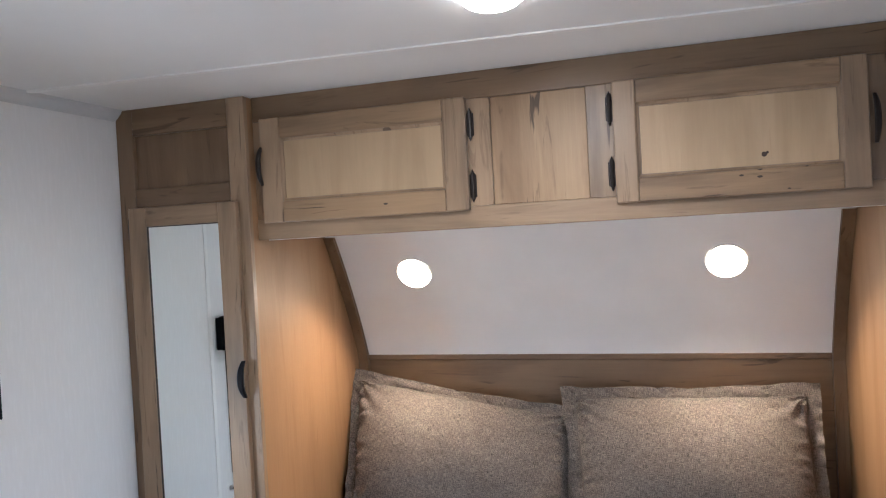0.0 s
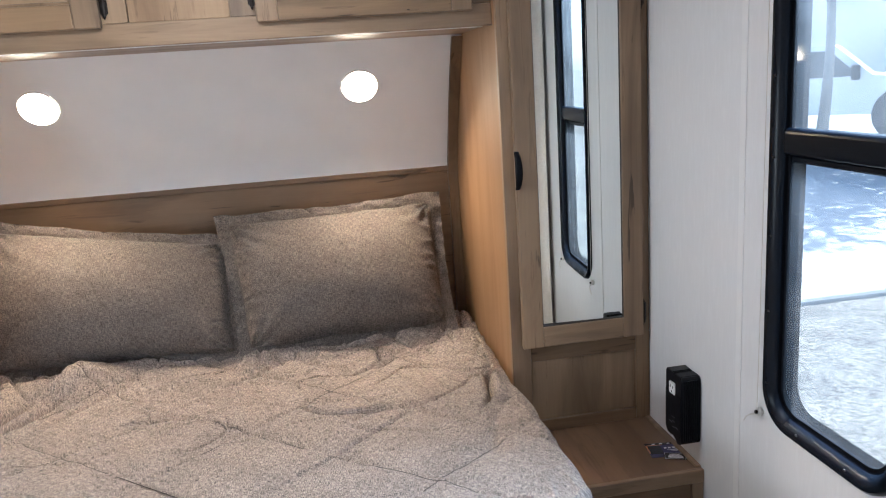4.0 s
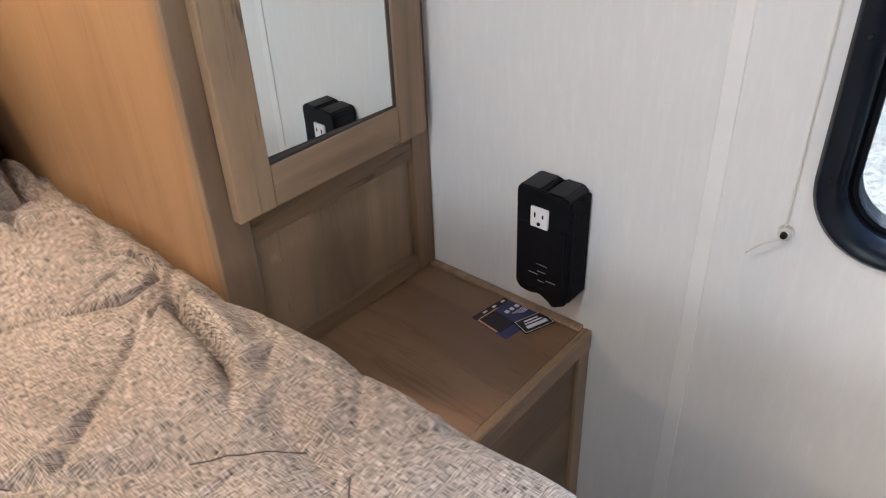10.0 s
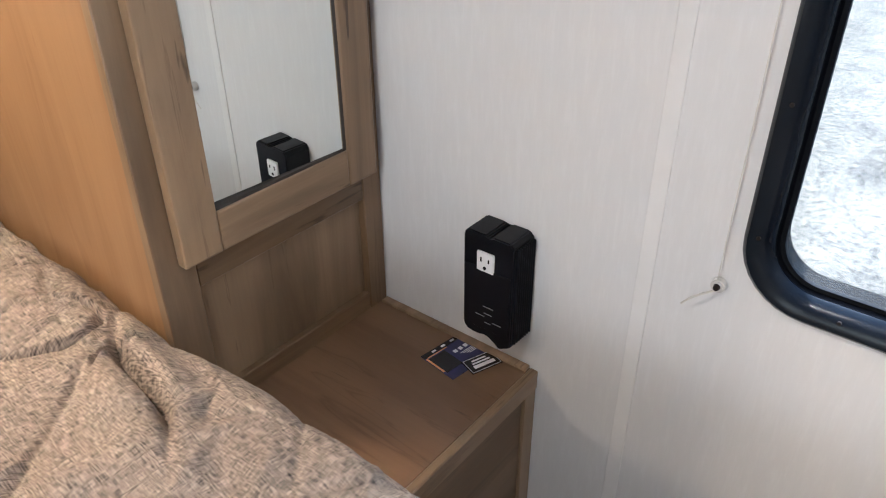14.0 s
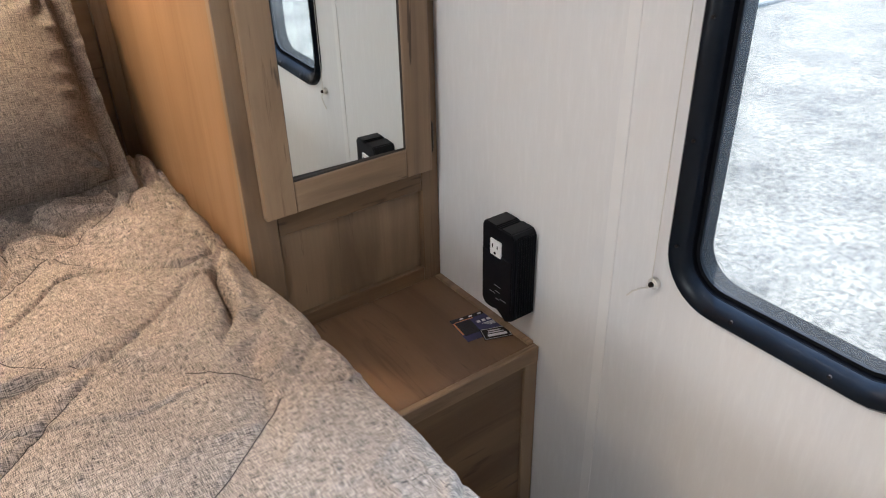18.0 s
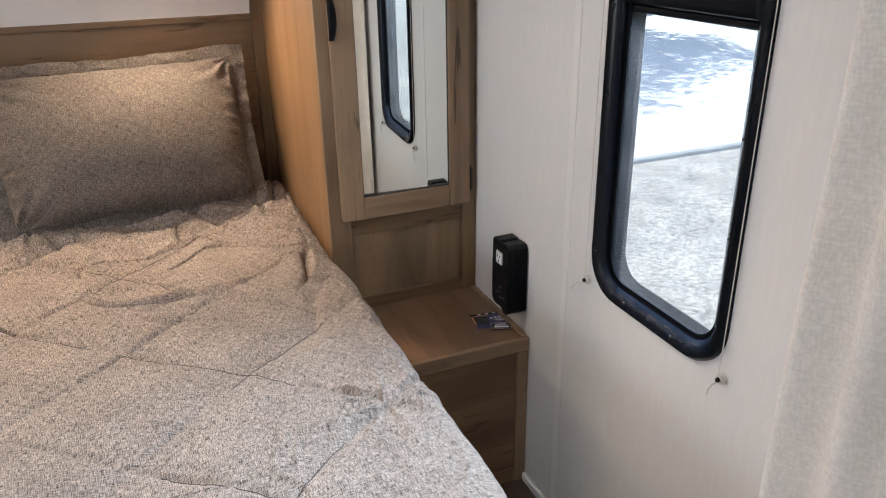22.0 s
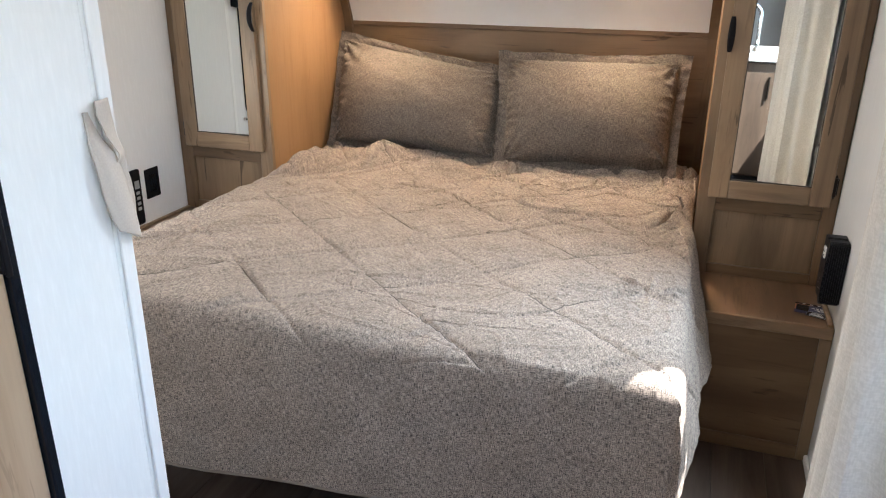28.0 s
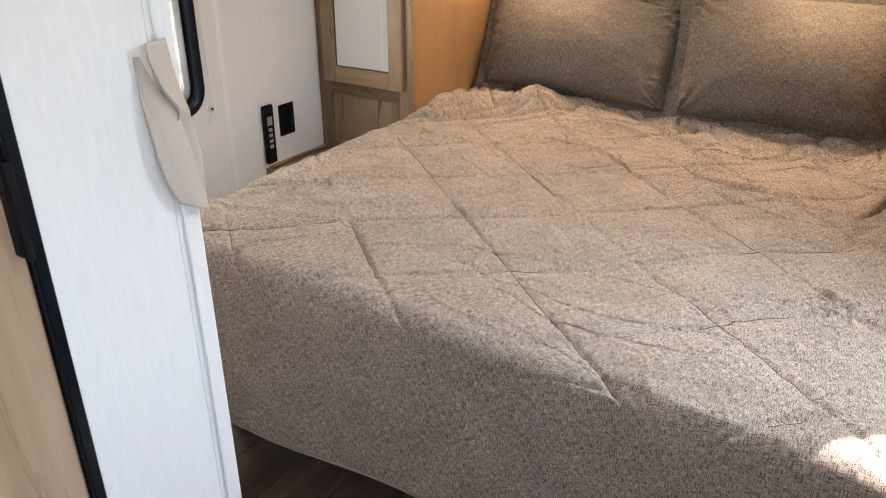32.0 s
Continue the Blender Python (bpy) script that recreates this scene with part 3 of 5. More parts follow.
# ---- overhead cabinet ----
CY = 0.045
oh = thing("overhead_cabinet", (0, 0.3, 1.567), "wooden overhead cabinet with two framed doors above the bed", "cabinet")
part("body", box(-SLOT + 0.002, SLOT - 0.002, CY + 0.018, slope_y(1.567) + 0.012, 1.572, ZC - 0.001, 0.001), M_WOODX, oh)
part("top_rail", box(-SLOT + 0.001, SLOT - 0.001, CY, CY + 0.018, 1.889, ZC - 0.0005, 0.001), M_FRAMEX, oh)
part("bottom_rail", box(-SLOT + 0.001, SLOT - 0.001, CY, CY + 0.018, 1.567, 1.622, 0.0015), M_WOODX, oh)
for xa, xb in ((-SLOT + 0.001, -0.705), (-0.20, -0.108), (0.128, 0.225), (0.69, SLOT - 0.001)):
    part("stile", box(xa, xb, CY + 0.0008, CY + 0.018, 1.6225, 1.8885, 0.001), M_WOODZ, oh)
part("centre_panel", box(-0.107, 0.127, CY + 0.006, CY + 0.017, 1.6225, 1.8885, 0.001), M_CENTRE, oh, "rustic figured panel between the doors")
part("light_strip", box(-SLOT + 0.02, SLOT - 0.02, CY + 0.02, CY + 0.03, 1.5655, 1.5715, 0.001), M_TRIM, oh)
dl = framed_door(oh, -0.744, -0.166, 1.612, 1.893, CY, 0.019, 0.060, 0.056, (M_WOODZ, M_RUSTICX), M_PANEL)
dr = framed_door(oh, 0.190, 0.722, 1.606, 1.890, CY, 0.019, 0.052, 0.056, (M_WOODZ, M_RUSTICX), M_PANEL)
arched_handle(-0.742, CY - 0.012, 1.765, 0.105, M_BRONZE, dl)
arched_handle(0.733, CY - 0.012, 1.752, 0.105, M_BRONZE, dr)
for z in (1.825, 1.672):
    hinge(-0.158, CY, z, 0.068, oh)
    hinge(0.182, CY, z + 0.004, 0.068, oh)
knot = cyl((0.513, CY - 0.0088, 1.694), (0, 1, 0), 0.0058, 0.0045, 0.0012, 9)
knot = cyl((0.5195, CY - 0.0088, 1.6975), (0, 1, 0), 0.0034, 0.0024, 0.0012, 7, bm=knot)
part("knot", knot, M_KNOT, dr, "small dark wood knot")


# ---- wardrobes beside the bed ----
def wardrobe(s):
    """s = 1 at the right wall, -1 at the left wall."""
    xw = XR if s > 0 else XL

    def sp(a, b):
        p, q = s * a, s * b
        return min(p, q), max(p, q)

    w = thing("wardrobe", (s * 0.97, 0.3, 0.44), "tall narrow brown wardrobe with a mirrored door", "wardrobe", "wardrobes by the bed")
    aw = abs(xw) - 0.001
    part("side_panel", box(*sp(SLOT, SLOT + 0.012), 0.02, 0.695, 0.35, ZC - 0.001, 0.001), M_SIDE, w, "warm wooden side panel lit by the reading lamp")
    part("carcass", box(*sp(SLOT + 0.0125, aw), 0.030, 0.69, 0.442, ZC - 0.002, 0), M_FRAMEZ, w)
    f0, f1 = 0.004, 0.022
    part("inner_stile", box(*sp(SLOT - 0.001, 0.828), f0, f1, 0.441, ZC - 0.001, 0.0015), M_WOODZ, w)
    part("outer_stile", box(*sp(1.137, aw), f0, f1, 0.441, ZC - 0.001, 0.0015), M_FRAMEZ, w)
    for za, zb in ((1.880, ZC - 0.001), (1.668, 1.729), (0.655, 0.770), (0.4412, 0.474)):
        part("rail", box(*sp(0.8285, 1.1365), f0 + 0.0006, f1, za, zb, 0.0015), M_FRAMEX, w)
    part("upper_panel", box(*sp(0.829, 1.136), f1 - 0.006, f1 + 0.006, 1.7295, 1.8795, 0), M_FRAMEZ, w)
    part("lower_panel", box(*sp(0.829, 1.136), f1 - 0.006, f1 + 0.006, 0.4745, 0.6545, 0), M_WOODZ, w)
    # mirrored door
    xa, xb = sp(0.803, 1.152)
    st, yb, yf = 0.058, f0 - 0.0005, -0.015
    za, zb = 0.702, 1.676
    door = part("door", box(xa + 0.004, xb - 0.004, yb - 0.003, yb, za + 0.004, zb - 0.004, 0), M_FRAMEZ, w)
    for p, q, mt in ((xa, xa + st, M_WOODZ), (xb - st, xb, M_WOODZ)):
        part("stile", box(p, q, yf, yb - 0.0005, za, zb, 0.003, seg=2), mt, door)
    for p, q in ((za, za + 0.058), (zb - 0.054, zb)):
        part("rail", box(xa + st + 0.0003, xb - st - 0.0003, yf + 0.0006, yb - 0.0005, p, q, 0.003, seg=2), M_WOODX, door)
    xi0, xi1, zi0, zi1 = xa + st, xb - st, za + 0.058, zb - 0.054
    inner, outer_edge = (xi0, xi1) if s > 0 else (xi1, xi0)
    # the glass leans a little in its rebate
    bm = bmesh.new()
    y_in, y_out = MIRROR_IN, MIRROR_OUT
    q = [bm.verts.new(p) for p in ((inner, y_in, zi0), (outer_edge, y_out, zi0), (outer_edge, y_out, zi1), (inner, y_in, zi1))]
    r = [bm.verts.new((v.co.x, v.co.y + 0.0015, v.co.z)) for v in q]
    bm.faces.new(q)
    bm.faces.new(r[::-1])
    for k in range(4):
        bm.faces.new((q[k], r[k], r[(k + 1) % 4], q[(k + 1) % 4]))
    part("mirror", bm, M_MIRROR, door, "tall narrow silvered mirror")
    # narrow moulding, coloured dark to draw the shadow gap round the glass
    loops = []
    for inset, yy in ((0.0, yf + 0.004), (0.0, yb - 0.003), (0.0022, yb - 0.004), (0.0024, yf + 0.007)):
        loops.append([(a, yy, c) for a, c in ((xi0 + inset, zi0 + inset), (xi1 - inset, zi0 + inset), (xi1 - inset, zi1 - inset), (xi0 + inset, zi1 - inset))])
    part("mirror_moulding", ring_loft(loops, True), M_GAP_SHADE, door, "thin moulding darkened as the shadow gap round the mirror")
    arched_handle(s * 0.806, yf + 0.004, 1.196, 0.100, M_MATBLACK, door, width=0.016)
    for z in (1.62, 0.765):
        hinge(s * 1.158, f0, z, 0.062, w)
    return w


MIRROR_IN, MIRROR_OUT = -0.0005, -0.0075
wardrobe(1)
wardrobe(-1)


# ---- nightstands ----
def nightstand(s):
    xw = abs(XR if s > 0 else XL) - 0.001

    def sp(a, b):
        p, q = s * a, s * b
        return min(p, q), max(p, q)

    n = thing("nightstand", (s * 0.98, -0.15, 0), "built-in brown wooden nightstand box beside the bed", "nightstand", "nightstands by the bed")
    part("top", box(*sp(0.752, xw - 0.0), -0.2975, 0.026, 0.424, 0.440, 0.001), M_TOP, n, "worn brown wooden top")
    part("front_edge", box(*sp(0.752, xw), -0.312, -0.298, 0.406, 0.4415, 0.002), M_WOODX, n)
    part("back_edge", box(*sp(xw - 0.016, xw - 0.001), -0.297, 0.002, 0.4402, 0.4465, 0.0015), M_WOODX, n)
    part("front_panel", box(*sp(0.752, xw - 0.032), -0.305, -0.290, 0.046, 0.4055, 0.001), M_FRAMEX, n)
    part("corner_stile", box(*sp(xw - 0.0315, xw), -0.310, -0.290, 0.0015, 0.4055, 0.0015), M_WOODZ, n)
    part("kick_rail", box(*sp(0.752, xw - 0.032), -0.309, -0.290, 0.0015, 0.0455, 0.002), M_FRAMEX, n)
    part("side_panel", box(*sp(0.752, 0.764), -0.2895, 0.002, 0.0015, 0.4235, 0.001), M_FRAMEX, n)
    return n


nightstand(1)
nightstand(-1)


# ---- windows ----
def window(name, xw, s, y0, y1, z0, z1, mullion, label, glass=None):
    """A black rounded trailer window in a side wall; s points out of the room."""
    w = thing(name, (xw, (y0 + y1) / 2, z0), label, "window", kind="structure")

    def loop(inset, depth, r):
        return [(xw + s * depth, a, c) for a, c in rounded_rect(y0 + inset, y1 - inset, z0 + inset, z1 - inset, r)]

    loops = [loop(0.0, -0.0005, 0.085), loop(0.002, -0.009, 0.083), loop(0.007, -0.014, 0.079), loop(0.015, -0.013, 0.072), loop(0.023, -0.008, 0.065),
             loop(0.029, -0.004, 0.060), loop(0.033, 0.004, 0.057), loop(0.026, 0.004, 0.063), loop(0.026, -0.0005, 0.063)]
    part("window_frame", ring_loft(loops, True), M_BLACK, w, "glossy black rounded window frame", True)
    loops = [loop(0.0325, 0.0035, 0.057), loop(0.035, 0.006, 0.055), loop(0.0365, 0.009, 0.054), loop(0.0365, 0.030, 0.054), loop(0.036, 0.046, 0.054), loop(0.0335, 0.046, 0.056), loop(0.0335, 0.0035, 0.056)]
    part("inner_reveal", ring_loft(loops, True), M_REVEAL, w, "matt black inner reveal", True)
    loops = [loop(0.0362, 0.008, 0.054), loop(0.0415, 0.008, 0.050), loop(0.0415, 0.016, 0.050), loop(0.0362, 0.016, 0.054)]
    part("gasket", ring_loft(loops, True), M_GASKET, w, "dark rubber gasket")
    if mullion:
        bm = bmesh.new()
        box(xw + min(-s * 0.004, s * 0.030), xw + max(-s * 0.004, s * 0.030), y0 + 0.030, y1 - 0.030, mullion[0], mullion[1], 0.010, bm, 4)
        part("mullion", bm, M_BLACK, w, "black glossy crossbar")
        part("meeting_rail", box(xw + min(s * 0.010, s * 0.030), xw + max(s * 0.010, s * 0.030), y0 + 0.037, y1 - 0.037, mullion[0] - 0.014, mullion[0] - 0.0005, 0.003), M_BLACK, w)
        spans = ((z0 + 0.0375, mullion[0] - 0.014), (mullion[1], z1 - 0.0375))
    else:
        spans = ((z0 + 0.0375, z1 - 0.0375),)
    for za, zb in spans:
        p = part("pane", box(xw + min(s * 0.010, s * 0.014), xw + max(s * 0.010, s * 0.014), y0 + 0.0375, y1 - 0.0375, za, zb, 0), glass or M_GLASS, w, "dusty tinted pane")
        p.visible_shadow = False
    for za in [z0 + 0.09 + 0.155 * j for j in range(int((z1 - z0 - 0.15) / 0.155) + 1)]:
        for ya in (y0 + 0.018, y1 - 0.018):
            part("screw", cyl((xw - s * 0.012, ya, za), (s, 0, 0), 0.0026, 0.0022, 0.003, 10), M_BRONZE, w)
    for ya in (y0 + 0.12, y1 - 0.12):
        part("screw", cyl((xw - s * 0.012, ya, z0 + 0.020), (s, 0, 0), 0.0026, 0.0022, 0.003, 10), M_BRONZE, w)
    return w


window("window_1", XR, 1, WY0, WY1, WZ0, WZ1, (1.257, 1.309), "tall narrow black-framed trailer window with a crossbar", M_TINTED)
window("window_2", XL, -1, WY0 + LDY, WY1 + LDY, WZ0, LZ1, None, "black-framed trailer window below a shade case", M_TINTED)
window("window_3", XR, 1, FAR_WIN[0] - 0.0285, FAR_WIN[1] + 0.0285, FAR_WIN[2] - 0.0285, FAR_WIN[3] + 0.0285, None, "wide black-framed window of the living area")

sc = thing("shade_case", (XL + 0.03, -0.765, 1.20), "black shade cassette on the wall above the window", "window shade")
part("case", box(XL + 0.0005, XL + 0.075, -1.00, -0.493, 1.195, 1.315, 0.014, seg=3), M_MATBLACK, sc)
part("end_cap", box(XL + 0.002, XL + 0.073, -0.4925, -0.487, 1.199, 1.311, 0.002), M_BLACK, sc)


# ---- shade cords and their wall holders ----
def cord_set(x, y, z, s, top, bend):
    """A tensioned cord from above down to a screwed holder, with a loose tail."""
    c = thing("blind_tensioner", (x, y, z), "thin taut blind cord held by a small wall button", "blind tensioner", "blind tensioners")
    part("button", cyl((x - s * 0.006, y, z), (s, 0, 0), 0.0085, 0.0095, 0.011, 20, 0.002), M_PALEPLASTIC, c, "clear plastic cord holder")
    part("screw", cyl((x - s * 0.0135, y, z), (s, 0, 0), 0.0036, 0.0044, 0.004, 14), M_BRONZE, c, "dark screw")
    part("cord", tube([(x - s * 0.011, y + 0.001, z + 0.008), (x - s * 0.010, y + 0.001, z + 0.15), (x - s * 0.008, y, top)], 0.0008, 6), M_CORD, c)
    part("cord_tail", tube([(x - s * 0.012, y, z - 0.004), (x - s * 0.020, y + bend * 0.35, z - 0.010), (x - s * 0.022, y + bend * 0.7, z - 0.020),
                            (x - s * 0.020, y + bend, z - 0.034)], 0.0014, 6), M_CORD, c)


cord_set(XR, -0.548, 0.707, 1, 1.83, 0.035)
cord_set(XR, -0.943, 0.702, 1, 1.83, 0.012)
cord_set(XL, -0.526, 0.707, -1, 1.195, -0.03)
cord_set(XL, -0.963, 0.707, -1, 1.195, -0.02)
rs = thing("shade_case", (XR - 0.03, -0.765, 1.83), "black shade cassette high on the wall", "window shade")
part("case", box(XR - 0.075, XR - 0.0005, -1.02, -0.515, 1.825, 1.94, 0.014, seg=3), M_MATBLACK, rs)


# ---- wall inverter on the right wall ----
def wall_inverter():
    x0, x1, y0, y1, z0, z1 = XR - 0.054, XR, -0.292, -0.203, 0.500, 0.684
    w = thing("wall_inverter", (XR - 0.027, (y0 + y1) / 2, z0), "black finned power inverter box with a white outlet on the wall", "inverter")
    # upright outline of the front with two notches in the foot and a groove in the top
    out = [(y0 + 0.006, z0 + 0.004), (y0 + 0.024, z0 - 0.006), (y0 + 0.030, z0 + 0.006), (y0 + 0.044, z0 + 0.008), (y0 + 0.050, z0 + 0.014), (y0 + 0.058, z0 + 0.006),
           (y0 + 0.072, z0 + 0.006), (y0 + 0.080, z0 + 0.010), (y1 - 0.004, z0 + 0.012), (y1, z0 + 0.018), (y1, z1 - 0.008), (y1 - 0.006, z1), (y0 + 0.050, z1),
           (y0 + 0.048, z1 - 0.006), (y0 + 0.041, z1 - 0.006), (y0 + 0.039, z1), (y0 + 0.010, z1), (y0 + 0.002, z1 - 0.008), (y0 + 0.002, z0 + 0.008)]
    bm = plate([(0, a, c) for a, c in out], (x0 + 0.002, 0, 0), (x1 - 0.0005, 0, 0))
    bmesh.ops.bevel(bm, geom=[e for e in bm.edges if e.calc_length() > 0.0045], offset=0.0022, segments=2, affect="EDGES", clamp_overlap=True)
    part("body", bm, M_INVERTER, w)
    part("front_plate", box(x0, x0 + 0.0025, y0 + 0.006, y1 - 0.003, z0 + 0.022, z1 - 0.055, 0.001), M_INVERTER, w)
    for k in range(8):
        xa = x0 + 0.007 + 0.0056 * k
        part("fin", box(xa, xa + 0.0027, y0 - 0.003, y0 + 0.004, z0 + 0.012, z1 - 0.008, 0.0011), M_INVERTER, w)
    oy, oz = -0.243, 0.641
    o = part("outlet", box(x0 - 0.0015, x0 + 0.003, oy - 0.0145, oy + 0.0145, oz - 0.016, oz + 0.016, 0.0012), M_OUTLET, w, "white three-pin outlet")
    for dy, h in ((0.0065, 0.0075), (-0.0065, 0.006)):
        part("slot", box(x0 - 0.0022, x0 - 0.0012, oy + dy - 0.0011, oy + dy + 0.0011, oz + 0.004 - h / 2, oz + 0.004 + h / 2, 0), M_MATBLACK, o)
    part("slot", cyl((x0 - 0.0017, oy, oz - 0.009), (1, 0, 0), 0.0028, 0.0028, 0.001, 12), M_MATBLACK, o)
    for dy, dz, wd in ((0.012, 0.0, 0.016), (-0.002, 0.006, 0.014), (-0.018, -0.006, 0.016), (-0.002, -0.010, 0.011), (-0.002, 0.018, 0.018)):
        part("print_mark", box(x0 - 0.0006, x0 - 0.0001, -0.248 + dy - wd / 2, -0.248 + dy + wd / 2, 0.546 + dz, 0.5472 + dz, 0), M_GREY, w, "tiny pale printed mark")
    part("led", cyl((XR - 0.02, y0 + 0.046, z1 - 0.0095), (0, 0, 1), 0.0022, 0.0018, 0.002, 10), M_OUTLET, w)


wall_inverter()


# ---- printed cards on the nightstand ----
M_CARDNAVY = plain("navy_card", (0.018, 0.02, 0.085), 0.3, noise_amount=0.35, scale=40)
M_CARDBLACK = plain("black_card", (0.012, 0.012, 0.016), 0.25)
M_CARDORANGE = plain("orange_print", (0.62, 0.28, 0.12), 0.4)
M_PRINT = plain("white_print", (0.7, 0.7, 0.72), 0.5)


def card(place, turn, w, h, mat, name, label):
    ob = thing(name, place, label, "card")
    m = Matrix.Translation(place) @ pose(0, 0, 0, 0, 0, turn)
    bm = box(-w / 2, w / 2, -h / 2, h / 2, 0, 0.0012, 0.0003)
    bmesh.ops.transform(bm, matrix=m, verts=bm.verts)
    part("sheet", bm, mat, ob)
    return ob, m


def bar(ob, m, a, b, c, d, mat, name="print_bar", z=0.0013):
    bm = box(a, b, c, d, z, z + 0.0003, 0)
    bmesh.ops.transform(bm, matrix=m, verts=bm.verts)
    part(name, bm, mat, ob)


CARD1 = ((1.130, -0.190, 0.4402), 172)
ob, m = card(CARD1[0], CARD1[1], 0.092, 0.074, M_CARDNAVY, "leaflet", "glossy navy product leaflet lying on the nightstand")
bar(ob, m, -0.046, 0.046, -0.037, -0.027, M_CARDBLACK, "dark_band")
for k in range(4):
    bar(ob, m, -0.042 + 0.020 * k, -0.034 + 0.020 * k, -0.034, -0.030, M_PRINT, z=0.0017)
bar(ob, m, 0.008, 0.0415, -0.023, 0.020, M_CARDBLACK, "dark_picture")
bar(ob, m, 0.042, 0.0455, -0.025, 0.016, M_CARDORANGE, "orange_edge", 0.0017)
bar(ob, m, 0.000, 0.041, -0.0265, -0.0245, M_CARDORANGE, "orange_line", 0.0017)
for k in range(4):
    bar(ob, m, -0.040 + 0.011 * k, -0.033 + 0.011 * k, -0.012, -0.005, M_PRINT, "print_icon")
    bar(ob, m, -0.041, -0.006 - 0.004 * k, 0.000 + 0.003 * k, 0.0012 + 0.003 * k, M_PRINT)
ob, m = card((1.138, -0.232, 0.4420), 160, 0.056, 0.034, M_CARDBLACK, "swing_tag", "small black swing tag lying on the leaflet")
for a, b, c, d in ((-0.026, 0.026, -0.0155, -0.0148), (-0.026, 0.026, 0.0148, 0.0155), (-0.0262, -0.0255, -0.0155, 0.0155), (0.0255, 0.0262, -0.0155, 0.0155)):
    bar(ob, m, a, b, c, d, M_PRINT, "border")
bar(ob, m, -0.020, 0.018, 0.002, 0.009, M_PRINT, "plain_mark")
bar(ob, m, -0.016, 0.016, -0.004, -0.001, M_PRINT)
bar(ob, m, -0.012, 0.014, -0.010, -0.007, M_PRINT)
lp = [m @ Vector((-0.028 - 0.020 * math.sin(math.pi * k / 14), 0.012 * math.cos(math.pi * k / 14) - 0.002, 0.001)) for k in range(15)]
part("loop", tube(lp, 0.0008, 6), M_CARDBLACK, ob, "thin black elastic loop")

# ---- switch plates on the left wall ----
sw = thing("wall_switch", (XL, -0.19, 0.54), "flat black outlet plate on the white wall", "outlet")
part("plate", box(XL + 0.0005, XL + 0.006, -0.226, -0.150, 0.535, 0.648, 0.002), M_MATBLACK, sw)
part("insert", box(XL + 0.006, XL + 0.0075, -0.206, -0.170, 0.558, 0.625, 0.001), M_BLACK, sw)
rm = thing("remote_control", (XL, -0.29, 0.46), "slim black remote control in a wall holder", "remote control")
part("holder", box(XL + 0.0005, XL + 0.018, -0.312, -0.262, 0.455, 0.665, 0.008, seg=3), M_MATBLACK, rm)
part("screen", box(XL + 0.0182, XL + 0.019, -0.300, -0.276, 0.595, 0.625, 0), M_GREY, rm, "small grey display")
for k in range(4):
    part("button", box(XL + 0.0182, XL + 0.0195, -0.297, -0.279, 0.573 - 0.020 * k, 0.585 - 0.020 * k, 0.0006), M_GREY, rm)

# ---- bed ----
bed = thing("bed", (0, -0.2, 0), "double bed with a thick mattress on a low wooden base", "bed")
part("mattress", box(-0.755, 0.755, -1.06, 0.67, 0.36, 0.590, 0.05, seg=4), M_MATTRESS, bed, smooth=True)
part("base_board", box(-0.745, 0.745, -1.04, 0.672, 0.325, 0.358, 0.004), M_FRAMEX, bed)
part("plinth", box(-0.70, 0.70, -0.30, 0.66, 0.002, 0.324, 0.003), M_FRAMEX, bed)
for lx in (-0.70, 0.66):
    part("leg", box(lx, lx + 0.045, -1.02, -0.975, 0.002, 0.324, 0.003), M_WOODZ, bed, "pale square wooden leg")


def sm(a, b, t):
    t = max(0.0, min(1.0, (t - a) / (b - a)))
    return t * t * (3 - 2 * t)


def drape(d, r, flare):
    """Runs d metres over an edge of radius r: how far out and how far down the cloth is."""
    if d <= 0:
        return d, 0.0
    if d < r * math.pi / 2:
        an = d / r
        return r * math.sin(an), r * (1 - math.cos(an))
    e = d - r * math.pi / 2
    return r + e * flare, r + e * math.sqrt(1 - flare * flare)


def stitch(x, y):
    """Nearness to the diamond stitching: 1 on a seam, 0 far from it, and the puff between."""
    u, v = (x - 0.055) / 0.425, (y + 0.14) / 0.36
    wob = 0.018 * noise.noise(Vector((x * 3.1, y * 3.1, 4.0)))
    best = 1.0
    for q in (u + v + wob, u - v + wob):
        f = abs(q - round(q)) / 3.64
        best = min(best, f)
    return best


FOOT = -1.105


